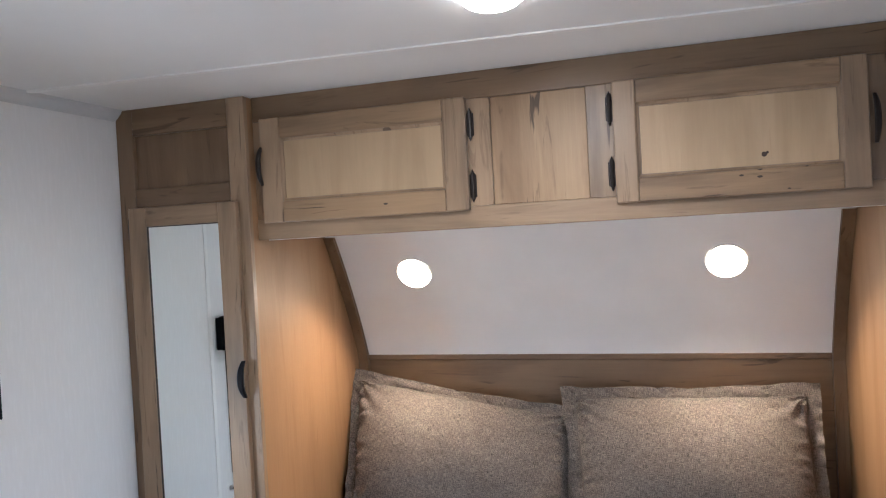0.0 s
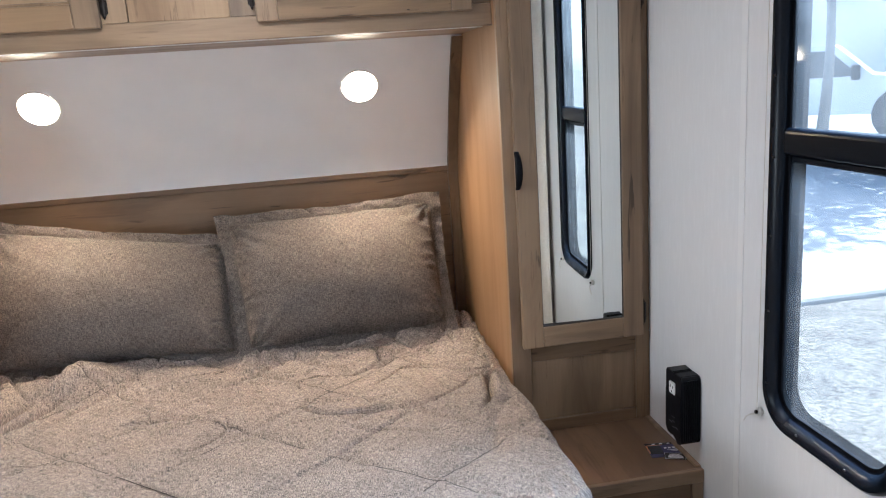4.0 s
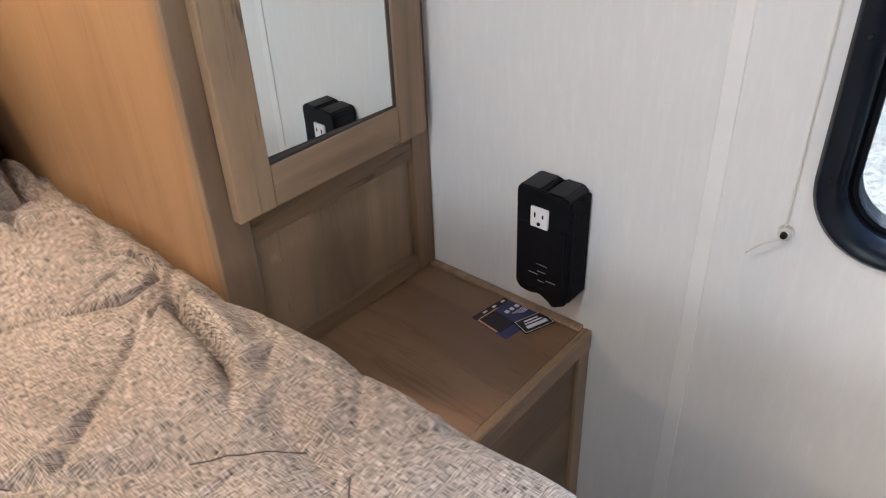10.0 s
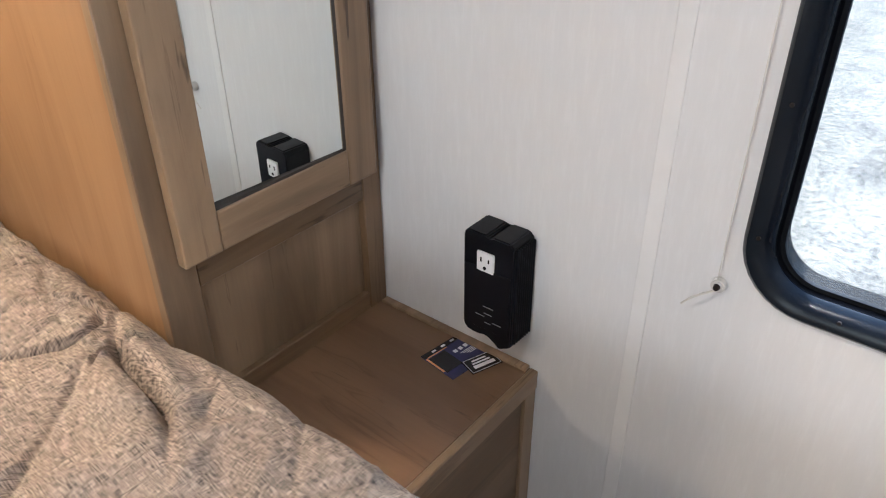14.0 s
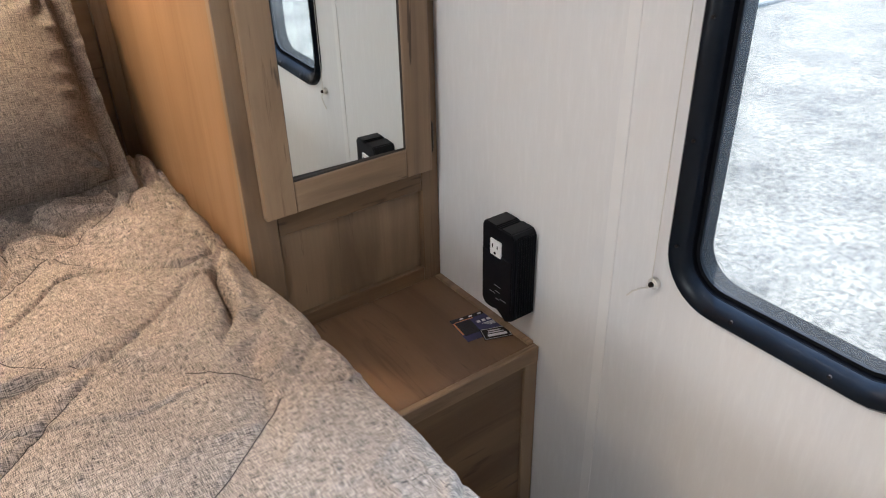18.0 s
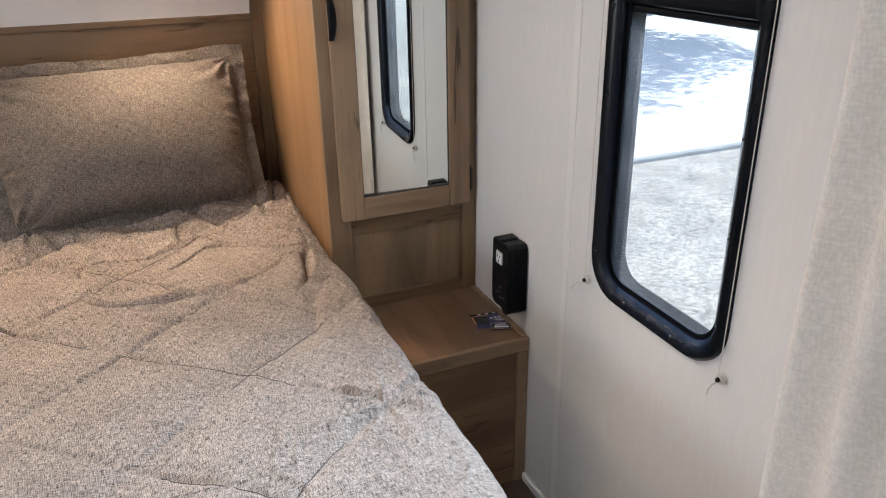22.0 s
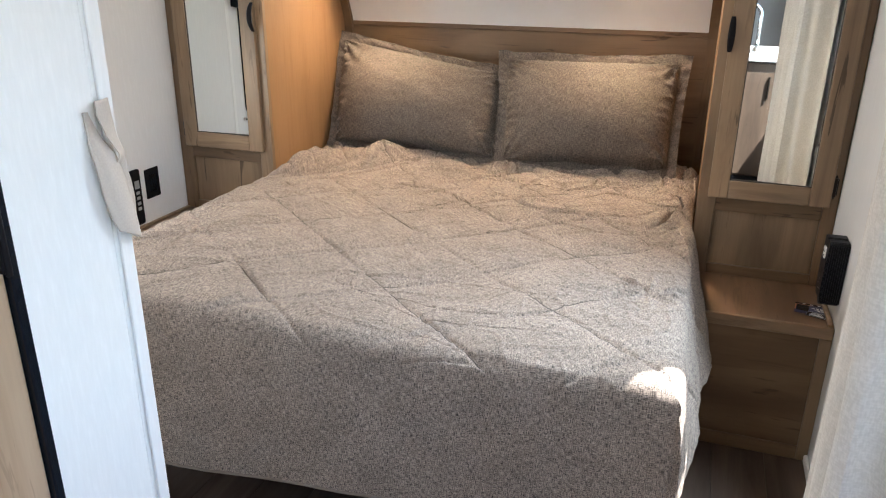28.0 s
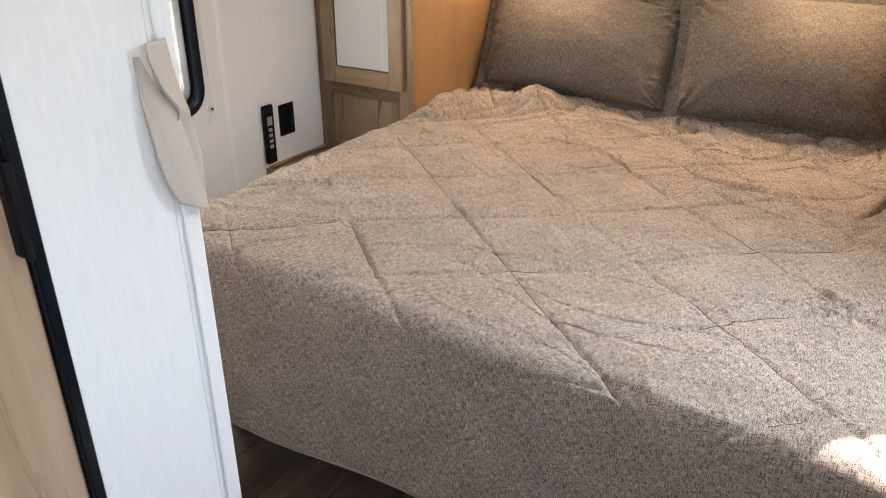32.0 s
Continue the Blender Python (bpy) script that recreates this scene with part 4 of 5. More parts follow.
def quilt_point(s, t, seams=True):
    """Where the cover lies for arc lengths s across and t along the bed."""
    hw, edge_r, edge_rf = 0.745, 0.045, 0.042
    side = 1 if s > 0 else -1
    # beside the nightstands the cloth bulges a little, in the recess it stays narrow
    wide = sm(0.02, -0.18, t)
    w = hw - 0.02 + 0.015 * wide
    lim = 0.12 + 0.245 * wide * (1.0 if t < -0.33 else 0.55)
    d = abs(s) - w
    ex, dx = drape(min(d, lim), edge_r, 0.05 + 0.21 * sm(-1.12, -0.62, t))
    if d > lim:
        ex, dx = ex - (d - lim) * 0.5, dx + (d - lim) * 0.02
    x = side * (w + ex)
    ey, dy = drape(FOOT - t, edge_rf, 0.06)
    y = FOOT - ey
    corner = min(max(0.0, dx), max(0.0, dy))
    z = 0.632 - (dx + dy - corner)
    if corner > 0.02:
        k = min(corner, 0.3)
        x -= side * 0.22 * k
        y += 0.05 * k
    n1 = noise.noise(Vector((s * 2.1, t * 2.1, 0.3)))
    n2 = noise.noise(Vector((s * 6.5, t * 6.5, 1.7)))
    n3 = noise.noise(Vector((s * 19, t * 19, 2.9)))
    f = stitch(s, t)
    seam = math.exp(-(f / 0.0062) ** 2)
    tight = 0.75 + 0.9 * noise.noise(Vector((s * 5.3, t * 5.3, 40.0)))
    puff = 1 - math.exp(-(f / 0.042) ** 2)
    h = 0.011 * n1 + 0.0045 * n2 + 0.0015 * n3
    amp = 1.0 if dy < 0.1 else max(0.12, 1.0 - (dy - 0.1) * 9)
    h += amp * (0.0065 * puff - (0.0080 * seam * max(0.25, tight) if seams else 0.0))
    # puckers gathering towards the seams
    near = math.exp(-(f / 0.026) ** 2)
    h += (0.0030 * noise.noise(Vector((s * 22, t * 22, 6.0))) + 0.0007 * noise.noise(Vector((s * 55, t * 55, 8.0)))) * near * amp
    # long soft creases
    cr = noise.noise(Vector((s * 4.2 + 3, t * 7.5, 12.0)))
    cr2 = noise.noise(Vector((s * 9.5 + 3, t * 5.5, 15.0)))
    h += amp * (0.0040 * max(0.0, 1 - abs(cr) * 13) + 0.0028 * max(0.0, 1 - abs(cr2) * 11))
    cr3 = noise.noise(Vector((s * 5.0 - 2 * n1, t * 11.0 + 3, 21.0)))
    h -= amp * 0.0055 * max(0.0, 1 - abs(cr3 - 0.12) * 26) * sm(-0.1, 0.35, noise.noise(Vector((s * 1.7, t * 1.7, 33.0))))
    # sharp small folds of the slack upper part
    slack = sm(-0.40, 0.02, t)
    if slack > 0:
        cq = noise.noise(Vector((s * 3.2 + 0.9 * n1, t * 8.0 - 0.3 * n2, 51.0)))
        cw = noise.noise(Vector((s * 5.0 - 0.3 * n2, t * 6.0 + 0.8 * n1, 57.0)))
        few = sm(0.02, 0.22, noise.noise(Vector((s * 3.3, t * 3.3, 61.0))))
        few2 = sm(0.05, 0.25, noise.noise(Vector((s * 3.9, t * 3.9, 67.0))))
        h += slack * few * (0.010 * math.exp(-((cq - 0.10) / 0.05) ** 2) - 0.017 * math.exp(-(cq / 0.022) ** 2))
        h -= slack * few2 * 0.015 * math.exp(-((cw - 0.05) / 0.024) ** 2)
    # ruckled rows where the cover meets the pillows
    gath = sm(0.02, 0.30, t)
    rid = noise.noise(Vector((s * 3.4 + 0.8 * n1, t * 10 + 1.6 * n1, 9.1)))
    rid2 = noise.noise(Vector((s * 7 + 1.2 * n1, t * 5 - 1.5 * n1, 3.3)))
    h += gath * (0.013 * (math.exp(-(rid / 0.12) ** 2)) - 0.013 * math.exp(-((rid2 - 0.1) / 0.06) ** 2) + 0.014 * n2 + 0.010)
    # the heap of cloth at the left pillow and the folds running from it
    h += 0.065 * math.exp(-((s + 0.45) / 0.10) ** 2 - ((t - 0.28) / 0.07) ** 2)
    for c0, sl, wd, am in ((-0.66, 0.30, 0.030, 0.042), (-0.59, 0.42, 0.016, -0.036), (-0.70, -0.10, 0.022, 0.030), (-0.52, 0.75, 0.014, -0.028), (-0.40, 0.9, 0.012, -0.018)):
        q = (s - c0) - sl * (t - 0.12)
        h += am * math.exp(-(q / wd) ** 2) * math.exp(-((t - 0.12) / 0.15) ** 2)
    # pinched fold at the right recess corner
    g = (s - 0.692) * 0.936 - (t + 0.055) * 0.35
    l = (s - 0.692) * 0.35 + (t + 0.055) * 0.936
    run = math.exp(-(l / 0.10) ** 2)
    gg = g + 0.012 * math.sin(l * 22)
    h += run * (0.024 * math.exp(-((gg - 0.022) / 0.018) ** 2) - 0.042 * math.exp(-(gg / 0.0068) ** 2) + 0.016 * math.exp(-((gg + 0.032) / 0.024) ** 2))
    # a soft trough running on from it towards the foot
    g2 = (s - 0.655) * 0.96 - (t + 0.28) * 0.28
    h -= 0.012 * math.exp(-(g2 / 0.020) ** 2) * math.exp(-((t + 0.30) / 0.13) ** 2)
    # fan of pulls at the right edge and by the left foot corner
    for cx, cy, r0 in ((0.68, -0.69, 0.17), (-0.62, -0.72, 0.18)):
        rr = math.hypot(s - cx, t - cy)
        an = math.atan2(t - cy, s - cx)
        h += 0.0075 * math.exp(-(rr / r0) ** 2) * min(1.0, rr / 0.03) * max(0.0, math.cos(9 * an + 2 * n1)) ** 2
    # a shallow dent near the foot
    h -= 0.018 * math.exp(-((s - 0.24) / 0.12) ** 2 - ((t + 0.8) / 0.12) ** 2) * amp
    wy, wx = sm(0.0, 0.07, dy), sm(0.0, 0.07, dx)
    y -= wy * (0.007 * math.sin(s * 9 + 2 * n1) * sm(0.1, 0.3, dy) + h * 0.5)
    x += side * wx * (1 - wy) * (h * 0.7 + 0.010 * math.sin(t * 11 + n1 * 3) * sm(0.08, 0.25, dx))
    z += h * (1 - max(wx, wy))
    if t > 0.0:
        x = max(-SLOT + 0.004, min(SLOT - 0.004, x))
    if -0.31 < t <= 0.02 and abs(x) > 0.752:
        z = max(z, 0.4445)
    return Vector((x, y, max(z, 0.205 if dy > 0 else 0.20)))


def quilt():
    nx, ny = 720, 710
    sx0, sx1 = -1.06, 1.06
    ty0, ty1 = -1.56, 0.56
    bm = bmesh.new()
    uvl = bm.loops.layers.uv.new("UVMap")
    grid = []
    across = [sx0 + (sx1 - sx0) * i / nx for i in range(nx + 1)]
    # the cover hangs lower towards the partition and is hitched up at the other foot corner
    hems = [ty0 + 0.06 * sm(-0.4, 0.3, s) + 0.11 * sm(0.5, 0.85, s) for s in across]
    for j in range(ny + 1):
        row = []
        for s, t0 in zip(across, hems):
            t = t0 + (ty1 - t0) * j / ny
            row.append((bm.verts.new(quilt_point(s, t)), s, t))
        grid.append(row)
    for j in range(ny):
        for i in range(nx):
            quad = (grid[j][i], grid[j][i + 1], grid[j + 1][i + 1], grid[j + 1][i])
            f = bm.faces.new([q[0] for q in quad])
            for lp_, q in zip(f.loops, quad):
                lp_[uvl].uv = (q[1], q[2])
    hem = [v[0].co + Vector((0, -0.001, 0)) for v in grid[0][2:-2:4]]
    root = thing("comforter", (0, -0.2, 0.6), "grey-beige melange quilted comforter with diamond stitching, rumpled on the bed", "comforter")
    part("cover", bm, M_QUILT, root, smooth=True)
    part("hem", tube(hem, 0.0035, 6), M_QUILT, root, "stitched lower hem", True)
    # stitching thread along every seam, dark and broken to paint the creases' shade
    for sign in (1, -1):
        for k in range(-9, 8):
            run = []
            for j in range(0, 260):
                t = -1.145 + 1.55 * j / 259
                v = (t + 0.14) / 0.36
                u = k - sign * v
                s = 0.055 + 0.425 * u
                wob = 0.018 * noise.noise(Vector((s * 3.1, t * 3.1, 4.0)))
                s -= 0.425 * wob
                firm = noise.noise(Vector((s * 3.7, t * 3.7, 71.0))) > -0.12
                if abs(s) < 0.66 and firm:
                    run.append(quilt_point(s, t) + Vector((0, 0, 0.0003)))
                elif len(run) > 6:
                    part("stitching", tube(run, 0.0009, 5), M_CREASE_SHADE, root)
                    run = []
            if len(run) > 6:
                part("stitching", tube(run, 0.0009, 5), M_CREASE_SHADE, root)
    return root


quilt()


# ---- pillows ----
def pillow(tl, tr, br, bl, thick, label, seed):
    """A cushioned sham with a flat flange, laid between four corners."""
    tl, tr, br, bl = (Vector(p) for p in (tl, tr, br, bl))
    n = 96
    nrm = (tr - tl).cross(bl - tl).normalized()
    if nrm.y > 0:
        nrm = -nrm
    ctr = (tl + tr + br + bl) / 4
    ob = thing("pillow", ctr, label, "pillow", "pillows on the bed")
    bm = bmesh.new()
    uvl = bm.loops.layers.uv.new("UVMap")
    sheets = []
    ww, hh = (tr - tl).length, (bl - tl).length
    fl_u, fl_v = 0.040 / ww, 0.040 / hh
    for sgn in (1, -1):
        rows = []
        for j in range(n + 1):
            v = j / n
            row = []
            for i in range(n + 1):
                u = i / n
                p = (tl * (1 - u) + tr * u) * (1 - v) + (bl * (1 - u) + br * u) * v
                # sides draw in a little between the corners
                pull = 0.010
                p += (tr - tl).normalized() * pull * math.sin(math.pi * v) * (1 - 2 * u) ** 3
                p += (bl - tl).normalized() * pull * math.sin(math.pi * u) * (1 - 2 * v) ** 3
                cu = max(0.0, min(1.0, (u - fl_u) / (1 - 2 * fl_u)))
                cv = max(0.0, min(1.0, (v - fl_v) / (1 - 2 * fl_v)))
                a, b = 1 - (2 * cu - 1) ** 2, 1 - (2 * cv ** 1.3 - 1) ** 2
                bulge = (max(0, a) ** 0.42) * (max(0, b) ** 0.42)
                inside = 1.0 if bulge > 0 else 0.0
                w1 = noise.noise(Vector((u * 5 + seed, v * 5, sgn)))
                w2 = noise.noise(Vector((u * 13 + seed, v * 13, 3 + sgn)))
                w3 = noise.noise(Vector((u * 30 + seed, v * 30, 5 + sgn)))
                corner = (abs(2 * u - 1) * abs(2 * v - 1)) ** 2
                off = thick * bulge * (0.96 + 0.022 * w1) + inside * (0.002 * w2 + 0.006 * corner * w3) + 0.002
                du, dv = min(u - fl_u, 1 - fl_u - u) * ww, min(v - fl_v, 1 - fl_v - v) * hh
                if inside:
                    reach = math.hypot(du, dv)
                    off += 0.0095 * math.exp(-(reach / 0.13) ** 2) * math.sin(11 * math.atan2(dv, du + 1e-4) + 4 * w1)
                    off += 0.0085 * math.exp(-(du / 0.045) ** 2) * math.sin(v * 58 + 5 * w1 + 3 * w2) * min(1.0, du / 0.01)
                    off += 0.0040 * math.exp(-(dv / 0.035) ** 2) * math.sin(u * 70 + 5 * w1 + 3 * w2) * min(1.0, dv / 0.01)
                rim = 0.012 * w2 * (1 - inside) + 0.004 * w3 * (1 - inside)
                p = p + nrm * (off * (1.0 if sgn > 0 else 0.45) * sgn + rim)
                p += Vector((0, 0, 0.010 * w1 * (1 - inside)))
                row.append((bm.verts.new(p), u * ww, v * hh))
            rows.append(row)
        sheets.append(rows)
        for j in range(n):
            for i in range(n):
                quad = (rows[j][i], rows[j][i + 1], rows[j + 1][i + 1], rows[j + 1][i])
                f = bm.faces.new([q[0] for q in quad])
                for lp_, q in zip(f.loops, quad):
                    lp_[uvl].uv = (q[1] + seed, q[2])
    rim_a = [sheets[0][0][i][0] for i in range(n + 1)] + [sheets[0][j][n][0] for j in range(1, n + 1)] + [sheets[0][n][i][0] for i in range(n - 1, -1, -1)] + [sheets[0][j][0][0] for j in range(n - 1, 0, -1)]
    rim_b = [sheets[1][0][i][0] for i in range(n + 1)] + [sheets[1][j][n][0] for j in range(1, n + 1)] + [sheets[1][n][i][0] for i in range(n - 1, -1, -1)] + [sheets[1][j][0][0] for j in range(n - 1, 0, -1)]
    for k in range(len(rim_a)):
        k2 = (k + 1) % len(rim_a)
        bm.faces.new((rim_a[k], rim_b[k], rim_b[k2], rim_a[k2]))
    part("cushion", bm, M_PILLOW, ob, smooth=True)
    # stitched seam where the flange begins
    pts = []
    for u, v in [(k / 24, 0) for k in range(24)] + [(1, k / 16) for k in range(16)] + [(1 - k / 24, 1) for k in range(24)] + [(0, 1 - k / 16) for k in range(17)]:
        uu, vv = fl_u + u * (1 - 2 * fl_u), fl_v + v * (1 - 2 * fl_v)
        p = (tl * (1 - uu) + tr * uu) * (1 - vv) + (bl * (1 - uu) + br * uu) * vv
        p += (tr - tl).normalized() * 0.010 * math.sin(math.pi * vv) * (1 - 2 * uu) ** 3 + (bl - tl).normalized() * 0.010 * math.sin(math.pi * uu) * (1 - 2 * vv) ** 3
        pts.append(p + nrm * 0.004)
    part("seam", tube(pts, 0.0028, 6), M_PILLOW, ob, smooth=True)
    return ob


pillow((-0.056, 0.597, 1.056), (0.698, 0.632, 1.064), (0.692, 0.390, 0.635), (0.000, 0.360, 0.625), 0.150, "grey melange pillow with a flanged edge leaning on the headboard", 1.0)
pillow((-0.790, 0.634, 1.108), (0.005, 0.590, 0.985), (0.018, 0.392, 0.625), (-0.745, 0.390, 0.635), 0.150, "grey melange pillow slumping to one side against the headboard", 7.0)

# ---- partition by the bed's foot ----
PX, PY0, PY1 = -0.137, -1.6985, -1.475
pw = solo("wall_partition", box(XL + 0.001, PX - 0.004, PY1 - 0.035, PY1, 0.0, ZC - 0.001, 0.002), M_PART, "white wood-grain partition wall at the foot of the bed", "wall", kind="structure")
solo("wall_partition_side", box(PX - 0.030, PX - 0.0005, PY0, PY1 - 0.0375, 0.0, ZC - 0.001, 0.001), M_PART, "white wood-grain end of the bathroom partition", "wall", kind="structure")
solo("wall_bathroom", box(PX - 0.034, PX - 0.006, -3.2, -2.36, 0.0, ZC - 0.001, 0.001), M_PART, "white wood-grain bathroom wall", "wall", kind="structure")
solo("wall_bathroom_back", box(XL + 0.001, PX - 0.006, -3.235, -3.2, 0.0, ZC - 0.001, 0.001), M_PART, "white wood-grain bathroom wall", "wall", kind="structure")
part("edge_strip", box(PX - 0.0038, PX + 0.003, PY1 - 0.026, PY1 + 0.001, 0.002, ZC - 0.002, 0.0025, seg=2), M_PART, pw, "rounded white edge strip")
bd = thing("door_1", (PX - 0.02, -2.03, 0), "flat maple bathroom door with a black edge, closed", "door", kind="structure")
part("leaf", box(PX - 0.033, PX - 0.008, -2.355, PY0 - 0.018, 0.012, ZC - 0.03, 0.002), wood("bathroom_door_maple", (0.47, 0.33, 0.215), (0.33, 0.21, 0.125), "z", streak=0.6), bd)
part("black_jamb", box(PX - 0.034, PX + 0.003, PY0 - 0.0165, PY0 - 0.0005, 0.002, ZC - 0.002, 0.002), M_BLACK, bd, "black metal door jamb strip")
for z in (0.32, 1.025, 1.72):
    hg = part("hinge", box(PX - 0.010, PX + 0.006, PY0 - 0.029, PY0 - 0.014, z - 0.055, z + 0.055, 0.002), M_MATBLACK, bd, "black butt hinge")
    part("pin", cyl((PX + 0.007, PY0 - 0.0215, z), (0, 0, 1), 0.005, 0.005, 0.118, 12, 0.001), M_MATBLACK, hg)

# ---- curtain tieback strap ----
def edge_at(z, pairs):
    """Straight-line reading of an edge given as (height, y) from the top down."""
    for (za, ya), (zb, yb) in zip(pairs, pairs[1:]):
        if z >= zb:
            return ya + (yb - ya) * max(0.0, min(1.0, (za - z) / (za - zb)))
    return pairs[-1][1]


def strap():
    """A folded fabric band: a wide fall behind and a creased front fall, both from one point."""
    ob = thing("curtain_tieback", (PX + 0.01, -1.50, 1.16), "cream fabric curtain tieback hanging folded on the partition", "tieback")
    left = [(1.177, -1.523), (1.168, -1.537), (1.105, -1.543), (1.071, -1.542), (1.031, -1.538), (0.992, -1.528), (0.966, -1.516), (0.93, -1.505)]
    back = [(1.177, -1.498), (1.116, -1.487), (1.088, -1.478), (1.046, -1.467), (1.01, -1.461), (0.977, -1.461), (0.93, -1.465)]
    front = [(1.160, -1.531), (1.122, -1.516), (1.092, -1.496), (1.051, -1.489), (1.012, -1.481), (0.977, -1.475), (0.93, -1.469)]
    for name, ztop, zl, zr in (("back_fall", 1.180, 0.955, 0.937), ("front_fall", 1.162, 0.966, 0.942)):
        bm = bmesh.new()
        n, mcol = 48, 14
        rows = []
        for j in range(n + 1):
            v = j / n
            row = []
            for i in range(mcol + 1):
                u = i / mcol
                z = ztop - (ztop - zl - (zr - zl) * u) * v
                if name == "back_fall":
                    # the upper flap lies over the front fall and drops behind it lower down
                    k = max(0.0, min(1.0, (z - 1.058) / 0.032))
                    lift = k * k * (3 - 2 * k)
                    ya, yb = edge_at(z, front) - 0.002 - 0.016 * (1 - lift), edge_at(z, back)
                    out = 0.006 + 0.015 * lift * (1 - 0.5 * u) + 0.002 * math.sin(9 * v + 3 * u) * u
                else:
                    k = min(1.0, v * 1.7)
                    ya, yb = edge_at(z, left), edge_at(z, front)
                    fold = 0.006 * math.exp(-((u - 0.22) / 0.10) ** 2) * (1 - v)
                    out = 0.005 + 0.019 * k * k * (3 - 2 * k) * (0.35 + 0.65 * math.sin(math.pi * (0.15 + 0.6 * u))) - fold
                row.append(bm.verts.new((PX + out, ya + (yb - ya) * u, z)))
            rows.append(row)
        for p, q in zip(rows, rows[1:]):
            for i in range(mcol):
                bm.faces.new((p[i], p[i + 1], q[i + 1], q[i]))
        cl = part(name, bm, M_STRAP, ob, smooth=True)
        md = cl.modifiers.new("thickness", "SOLIDIFY")
        md.thickness = 0.0022


strap()


# ---- curtain gathered at the right wall ----
def curtain():
    ob = thing("curtain", (1.07, -1.33, 0.05), "cream privacy curtain gathered in folds at the side wall", "curtain")
    bm = bmesh.new()
    uvl = bm.loops.layers.uv.new("UVMap")
    track = [Vector(p) for p in ((1.160, -1.110), (1.035, -1.185), (1.000, -1.30), (0.980, -1.42), (0.985, -1.50), (1.12, -1.545))]
    seg = [(b - a).length for a, b in zip(track, track[1:])]
    total = sum(seg)
    n, m2 = 170, 60
    rows = []
    for j in range(m2 + 1):
        z = 0.05 + (1.93 - 0.05) * j / m2
        row = []
        loose = 1.0 - 0.3 * (z / 1.93)
        for i in range(n + 1):
            d = total * i / n
            k = 0
            while k < len(seg) - 1 and d > seg[k]:
                d -= seg[k]
                k += 1
            a, b = track[k], track[k + 1]
            dirv = (b - a).normalized()
            p = a + dirv * d
            nv = Vector((-dirv.y, dirv.x))
            u = i / n
            ph = u * 2 * math.pi * 6.5 + 0.7 * noise.noise(Vector((u * 4, z * 0.7, 2)))
            off = 0.026 * math.sin(ph) * loose * (0.7 + 0.6 * noise.noise(Vector((u * 6, 1.1, 7.0))))
            off += 0.005 * noise.noise(Vector((u * 9, z * 2.4, 4)))
            p = p + nv * off
            row.append((bm.verts.new((min(p.x, XR - 0.006), p.y, z)), u * 0.9, z))
        rows.append(row)
    for j in range(m2):
        for i in range(n):
            quad = (rows[j][i], rows[j][i + 1], rows[j + 1][i + 1], rows[j + 1][i])
            f = bm.faces.new([q[0] for q in quad])
            for lp_, q in zip(f.loops, quad):
                lp_[uvl].uv = (q[1], q[2])
    cl = part("cloth", bm, M_CURTAIN, ob, smooth=True)
    md = cl.modifiers.new("thickness", "SOLIDIFY")
    md.thickness = 0.0015
    part("track", box(XL + 0.01, XR - 0.005, -1.40, -1.385, ZC - 0.014, ZC - 0.001, 0.002), M_TRIM, ob, "white ceiling curtain track")
    return ob


curtain()

# ---- kitchen behind, seen in the mirror ----
kc = thing("kitchen_cabinet", (0.62, -3.06, 0), "dark wooden kitchen cabinet under a white counter", "cabinet")
part("body", box(0.27, 1.02, -3.36, -2.79, 0.002, 0.83, 0.003), M_KITCHEN, kc)
part("toe_kick", box(0.28, 1.01, -2.788, -2.78, 0.003, 0.09, 0.002), M_MATBLACK, kc)
for xa in (0.28, 0.65):
    d = part("door", box(xa, xa + 0.36, -2.7895, -2.770, 0.10, 0.82, 0.004), M_KITCHEN, kc)
    part("handle", box(xa + 0.31, xa + 0.322, -2.7695, -2.745, 0.60, 0.74, 0.004), M_BRONZE, d)
solo("counter_top", box(0.24, 1.05, -3.39, -2.735, 0.8305, 0.87, 0.008, seg=3), M_COUNTER, "thick white kitchen counter top", "counter")
FX, FY, FZ = 0.86, -2.95, 0.87
fa = thing("faucet", (FX, FY, FZ), "tall brushed steel kitchen faucet on the counter", "faucet")
part("base", cyl((FX, FY, FZ + 0.015), (0, 0, 1), 0.027, 0.024, 0.028, 20, 0.003), M_STEEL, fa)
arc = [(FX, FY, FZ + 0.02), (FX, FY, FZ + 0.22)] + [(FX - 0.08 + 0.08 * math.cos(math.pi * k / 10), FY, FZ + 0.22 + 0.08 * math.sin(math.pi * k / 10)) for k in range(1, 11)] + [(FX - 0.16, FY, FZ + 0.15)]
part("spout", tube(arc, 0.014, 12), M_STEEL, fa, smooth=True)
part("lever", tube([(FX, FY + 0.02, FZ + 0.05), (FX, FY + 0.07, FZ + 0.08)], 0.006, 10), M_STEEL, fa)

# ---- outside ----
GZ = -0.65
bm = bmesh.new()
bmesh.ops.create_grid(bm, x_segments=2, y_segments=2, size=900)
bmesh.ops.translate(bm, verts=bm.verts, vec=(0, 0, GZ))
solo("ground", bm, M_GROUND, "bright sunlit gravel yard", "ground", kind="structure")
solo("pavement", box(1.8, 60, 3.62, 60, GZ - 0.1, GZ + 0.05, 0.02), M_PAVE, "pale concrete yard slab", "pavement", kind="structure")


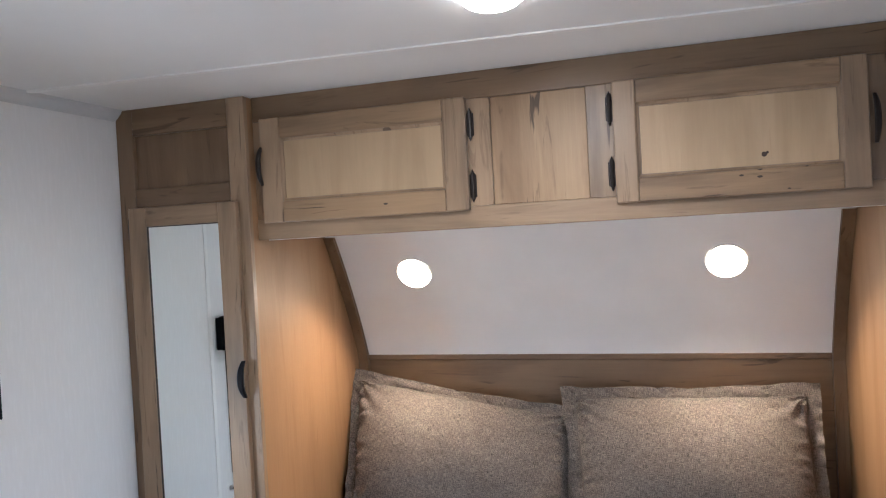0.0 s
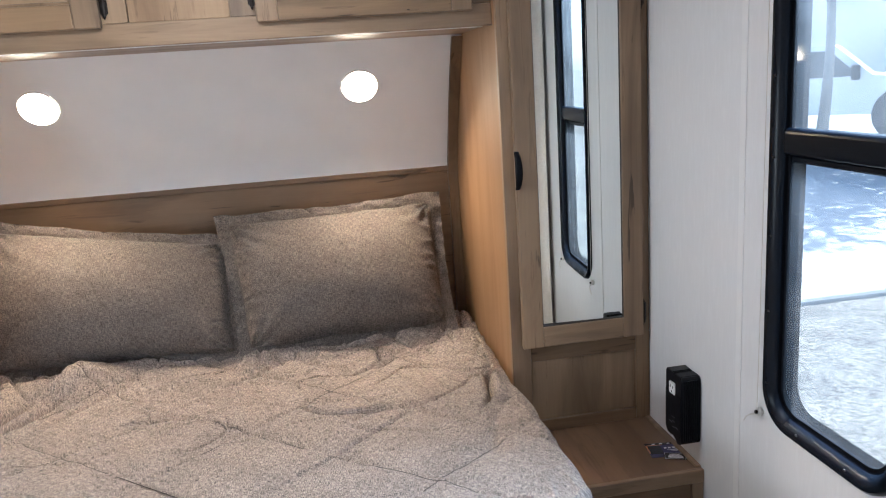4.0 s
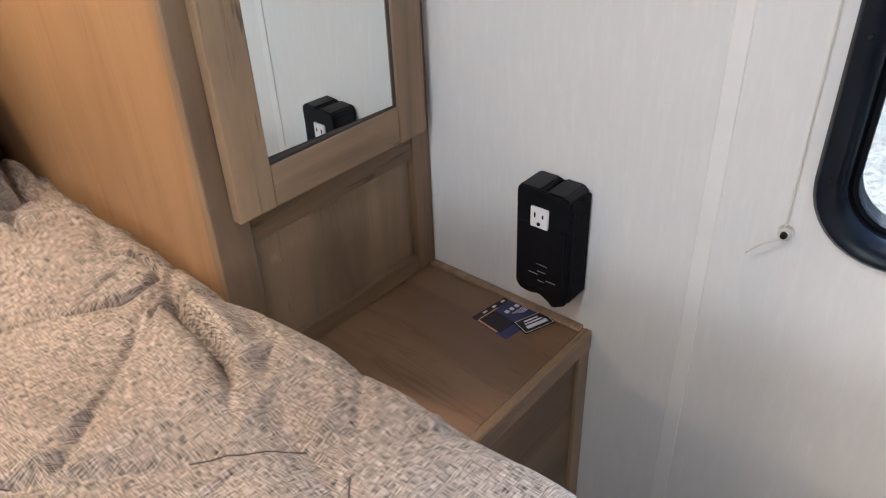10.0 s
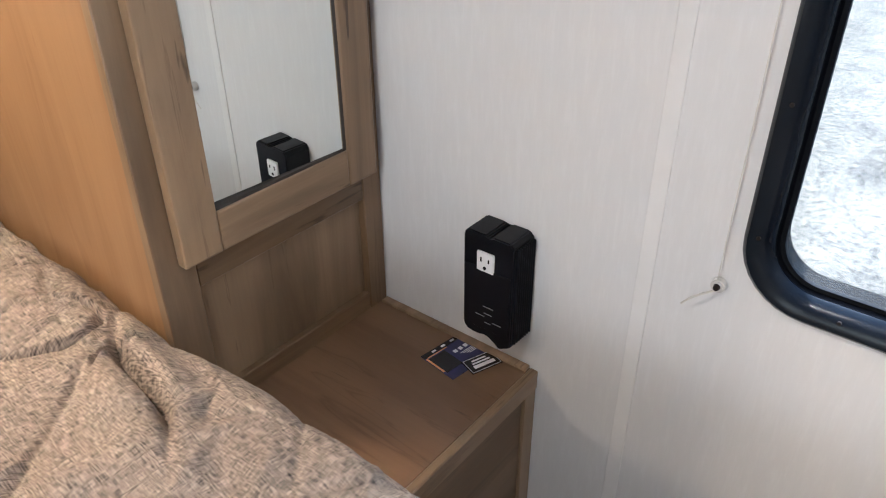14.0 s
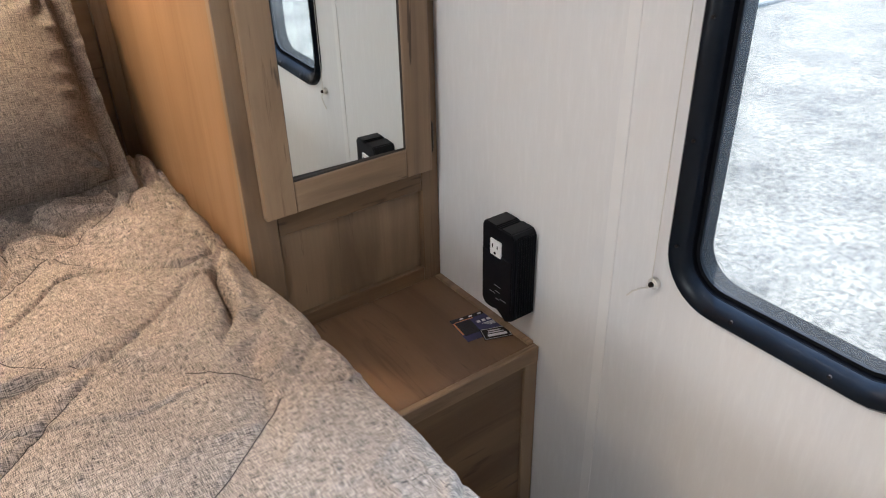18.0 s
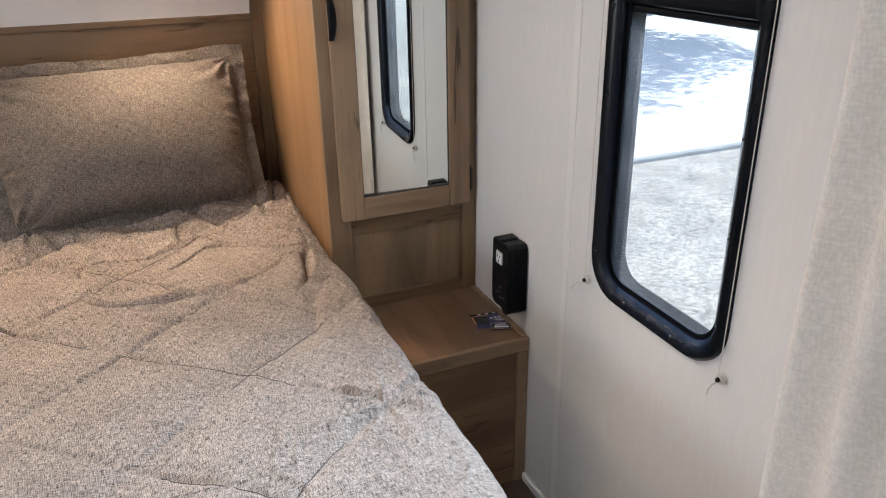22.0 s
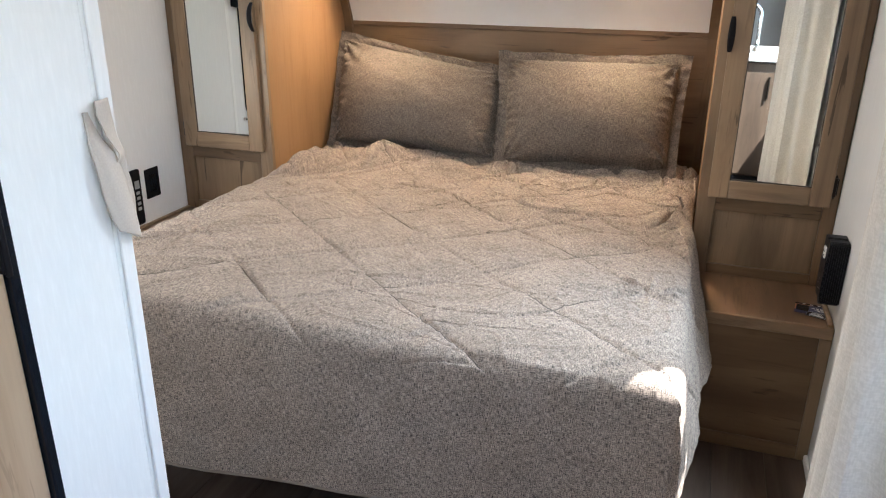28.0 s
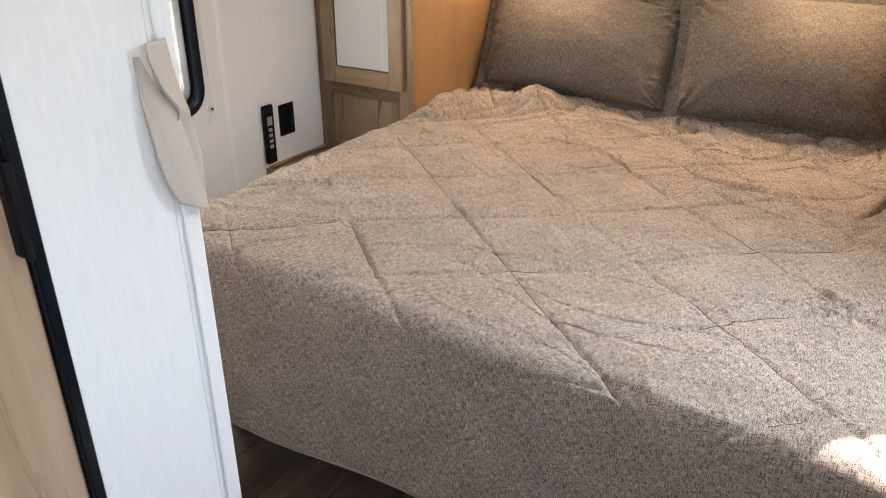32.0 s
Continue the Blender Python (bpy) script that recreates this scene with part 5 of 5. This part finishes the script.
def pickup(place, turn, label):
    t = thing("pickup_truck", place, label, "truck", "parked trucks")
    m = pose(*place, 0, 0, turn) @ Matrix.Scale(1.2, 4)

    def put(name, bm, mat, parent, lab="", smooth=False):
        bmesh.ops.transform(bm, matrix=m, verts=bm.verts)
        return part(name, bm, mat, parent, lab, smooth)

    # side outline along +x (nose), extruded across
    prof = [(-2.7, 0.55), (-2.7, 1.05), (-0.9, 1.08), (-0.75, 1.75), (0.55, 1.80), (1.2, 1.22), (2.45, 1.12), (2.62, 0.95), (2.65, 0.5)]
    body = plate([(a, 0, c) for a, c in prof], (0, -0.92, 0), (0, 0.92, 0))
    b = put("body", body, M_CARPAINT, t)
    for s in (-1, 1):
        put("side_window", plate([(a, 0, c) for a, c in ((-0.68, 1.2), (-0.62, 1.68), (0.48, 1.70), (0.98, 1.22))], (0, s * 0.915, 0), (0, s * 0.935, 0)), M_CARGLASS, b)
        put("mirror", box(0.85, 1.0, s * 0.95 - 0.12, s * 0.95 + 0.12, 1.15, 1.42, 0.02), M_MATBLACK, b)
        for wx in (-1.75, 1.70):
            w = put("wheel", cyl((wx, s * 0.84, 0.40), (0, 1, 0), 0.40, 0.40, 0.24, 28, 0.03), M_TYRE, t)
            put("rim", cyl((wx, s * 0.955, 0.40), (0, 1, 0), 0.22, 0.24, 0.03, 20, 0.01), M_RIM, w)
            put("hub", cyl((wx, s * 0.985, 0.40), (0, 1, 0), 0.055, 0.065, 0.05, 14, 0.01), M_GREY, w)
            for k in range(8):
                an = 2 * math.pi * (k + 0.5) / 8
                put("lug_nut", cyl((wx + 0.105 * math.cos(an), s * 0.976, 0.40 + 0.105 * math.sin(an)), (0, 1, 0), 0.02, 0.02, 0.016, 8), M_MATBLACK, w)
            put("wheel_arch", cyl((wx, s * 0.90, 0.50), (0, 1, 0), 0.49, 0.49, 0.045, 28), M_MATBLACK, b)
    put("bumper", box(2.6, 2.8, -0.9, 0.9, 0.42, 0.62, 0.04), M_STEEL, t)
    return t


def tree(place, label):
    """A broad tree: tapered trunk, limbs and a crown of loose leaf clumps."""
    t = thing("tree", place, label, "tree")
    base = Vector(place)
    rnd = random.Random(21)
    trunk = bmesh.new()
    rings = []
    for k in range(9):
        h = 4.6 * k / 8
        r = 0.11 - 0.05 * k / 8 + 0.05 * math.exp(-h * 3)
        c = base + Vector((0.10 * math.sin(h * 0.9), 0.08 * math.cos(h * 0.7), h))
        rings.append([trunk.verts.new(c + Vector((r * math.cos(a), r * math.sin(a), 0))) for a in [2 * math.pi * j / 10 for j in range(10)]])
    for a, b in zip(rings, rings[1:]):
        for j in range(10):
            trunk.faces.new((a[j], a[(j + 1) % 10], b[(j + 1) % 10], b[j]))
    trunk.faces.new(rings[0][::-1])
    trunk.faces.new(rings[-1])
    part("trunk", trunk, M_BARK, t, smooth=True)
    crown = bmesh.new()
    for k in range(11):
        an, el, ln = 2 * math.pi * k / 11 + rnd.uniform(-0.2, 0.2), rnd.uniform(0.35, 1.25), rnd.uniform(2.2, 3.9)
        start = base + Vector((0, 0, rnd.uniform(3.0, 4.5)))
        d = Vector((math.cos(an) * math.cos(el), math.sin(an) * math.cos(el), math.sin(el)))
        pts = [start + d * ln * q / 4 + Vector((0, 0, 0.05 * q * q)) for q in range(5)]
        part("limb", tube(pts, 0.06, 6), M_BARK, t)
        for c in range(9):
            heart = start + d * ln * rnd.uniform(0.5, 1.12) + Vector([rnd.gauss(0, 0.5) for _ in range(3)])
            for q in range(80):
                o = heart + Vector([rnd.gauss(0, 0.33) for _ in range(3)])
                u = Vector([rnd.gauss(0, 1) for _ in range(3)]).normalized()
                v = u.orthogonal().normalized()
                w1, w2 = rnd.uniform(0.10, 0.17), rnd.uniform(0.05, 0.09)
                crown.faces.new([crown.verts.new(o + p) for p in (u * w1, v * w2, -u * w1, -v * w2)])
    part("crown", crown, M_LEAF, t)
    return t


tree((10.2, 11.7, GZ + 0.05), "broad leafy tree shading the pale yard")
pickup((12.0, 14.9, GZ + 0.05), -40, "white pickup truck parked on the sunlit yard")
pickup((19.5, 16.5, GZ + 0.05), -30, "white pickup truck parked further off in the yard")
sh = thing("workshop_building", (24, 36, GZ), "long pale metal-clad workshop behind the trucks", "building")
part("wall", box(4, 46, 34, 38, GZ, GZ + 5.0, 0), M_CLAD, sh)
for k in range(16):
    part("cladding_board", box(4, 46, 33.96, 33.995, GZ + 0.3 + 0.29 * k, GZ + 0.56 + 0.29 * k, 0), M_CLAD, sh)
part("roof", box(3.6, 46.4, 33.6, 38.4, GZ + 5.0, GZ + 5.25, 0.02), M_GREY, sh)

# ---- floor planks ----
fl = thing("floor", (0, -1.5, 0), "dark brown vinyl plank floor", "floor", kind="structure")
rng = random.Random(5)
pw_, pl_ = 0.150, 0.92
x = XL
while x < XR - 0.01:
    x2 = min(x + pw_, XR)
    y = REAR + 0.0 - rng.random() * pl_
    while y < BACK:
        ya, yb = max(y, REAR), min(y + pl_, BACK + 0.02)
        if yb - ya > 0.02:
            bm = box(x + 0.0006, x2 - 0.0006, ya + 0.0006, yb - 0.0006, -0.006, 0.0, 0.0009)
            part("plank", bm, M_PLANK, fl)
        y += pl_
    x += pw_
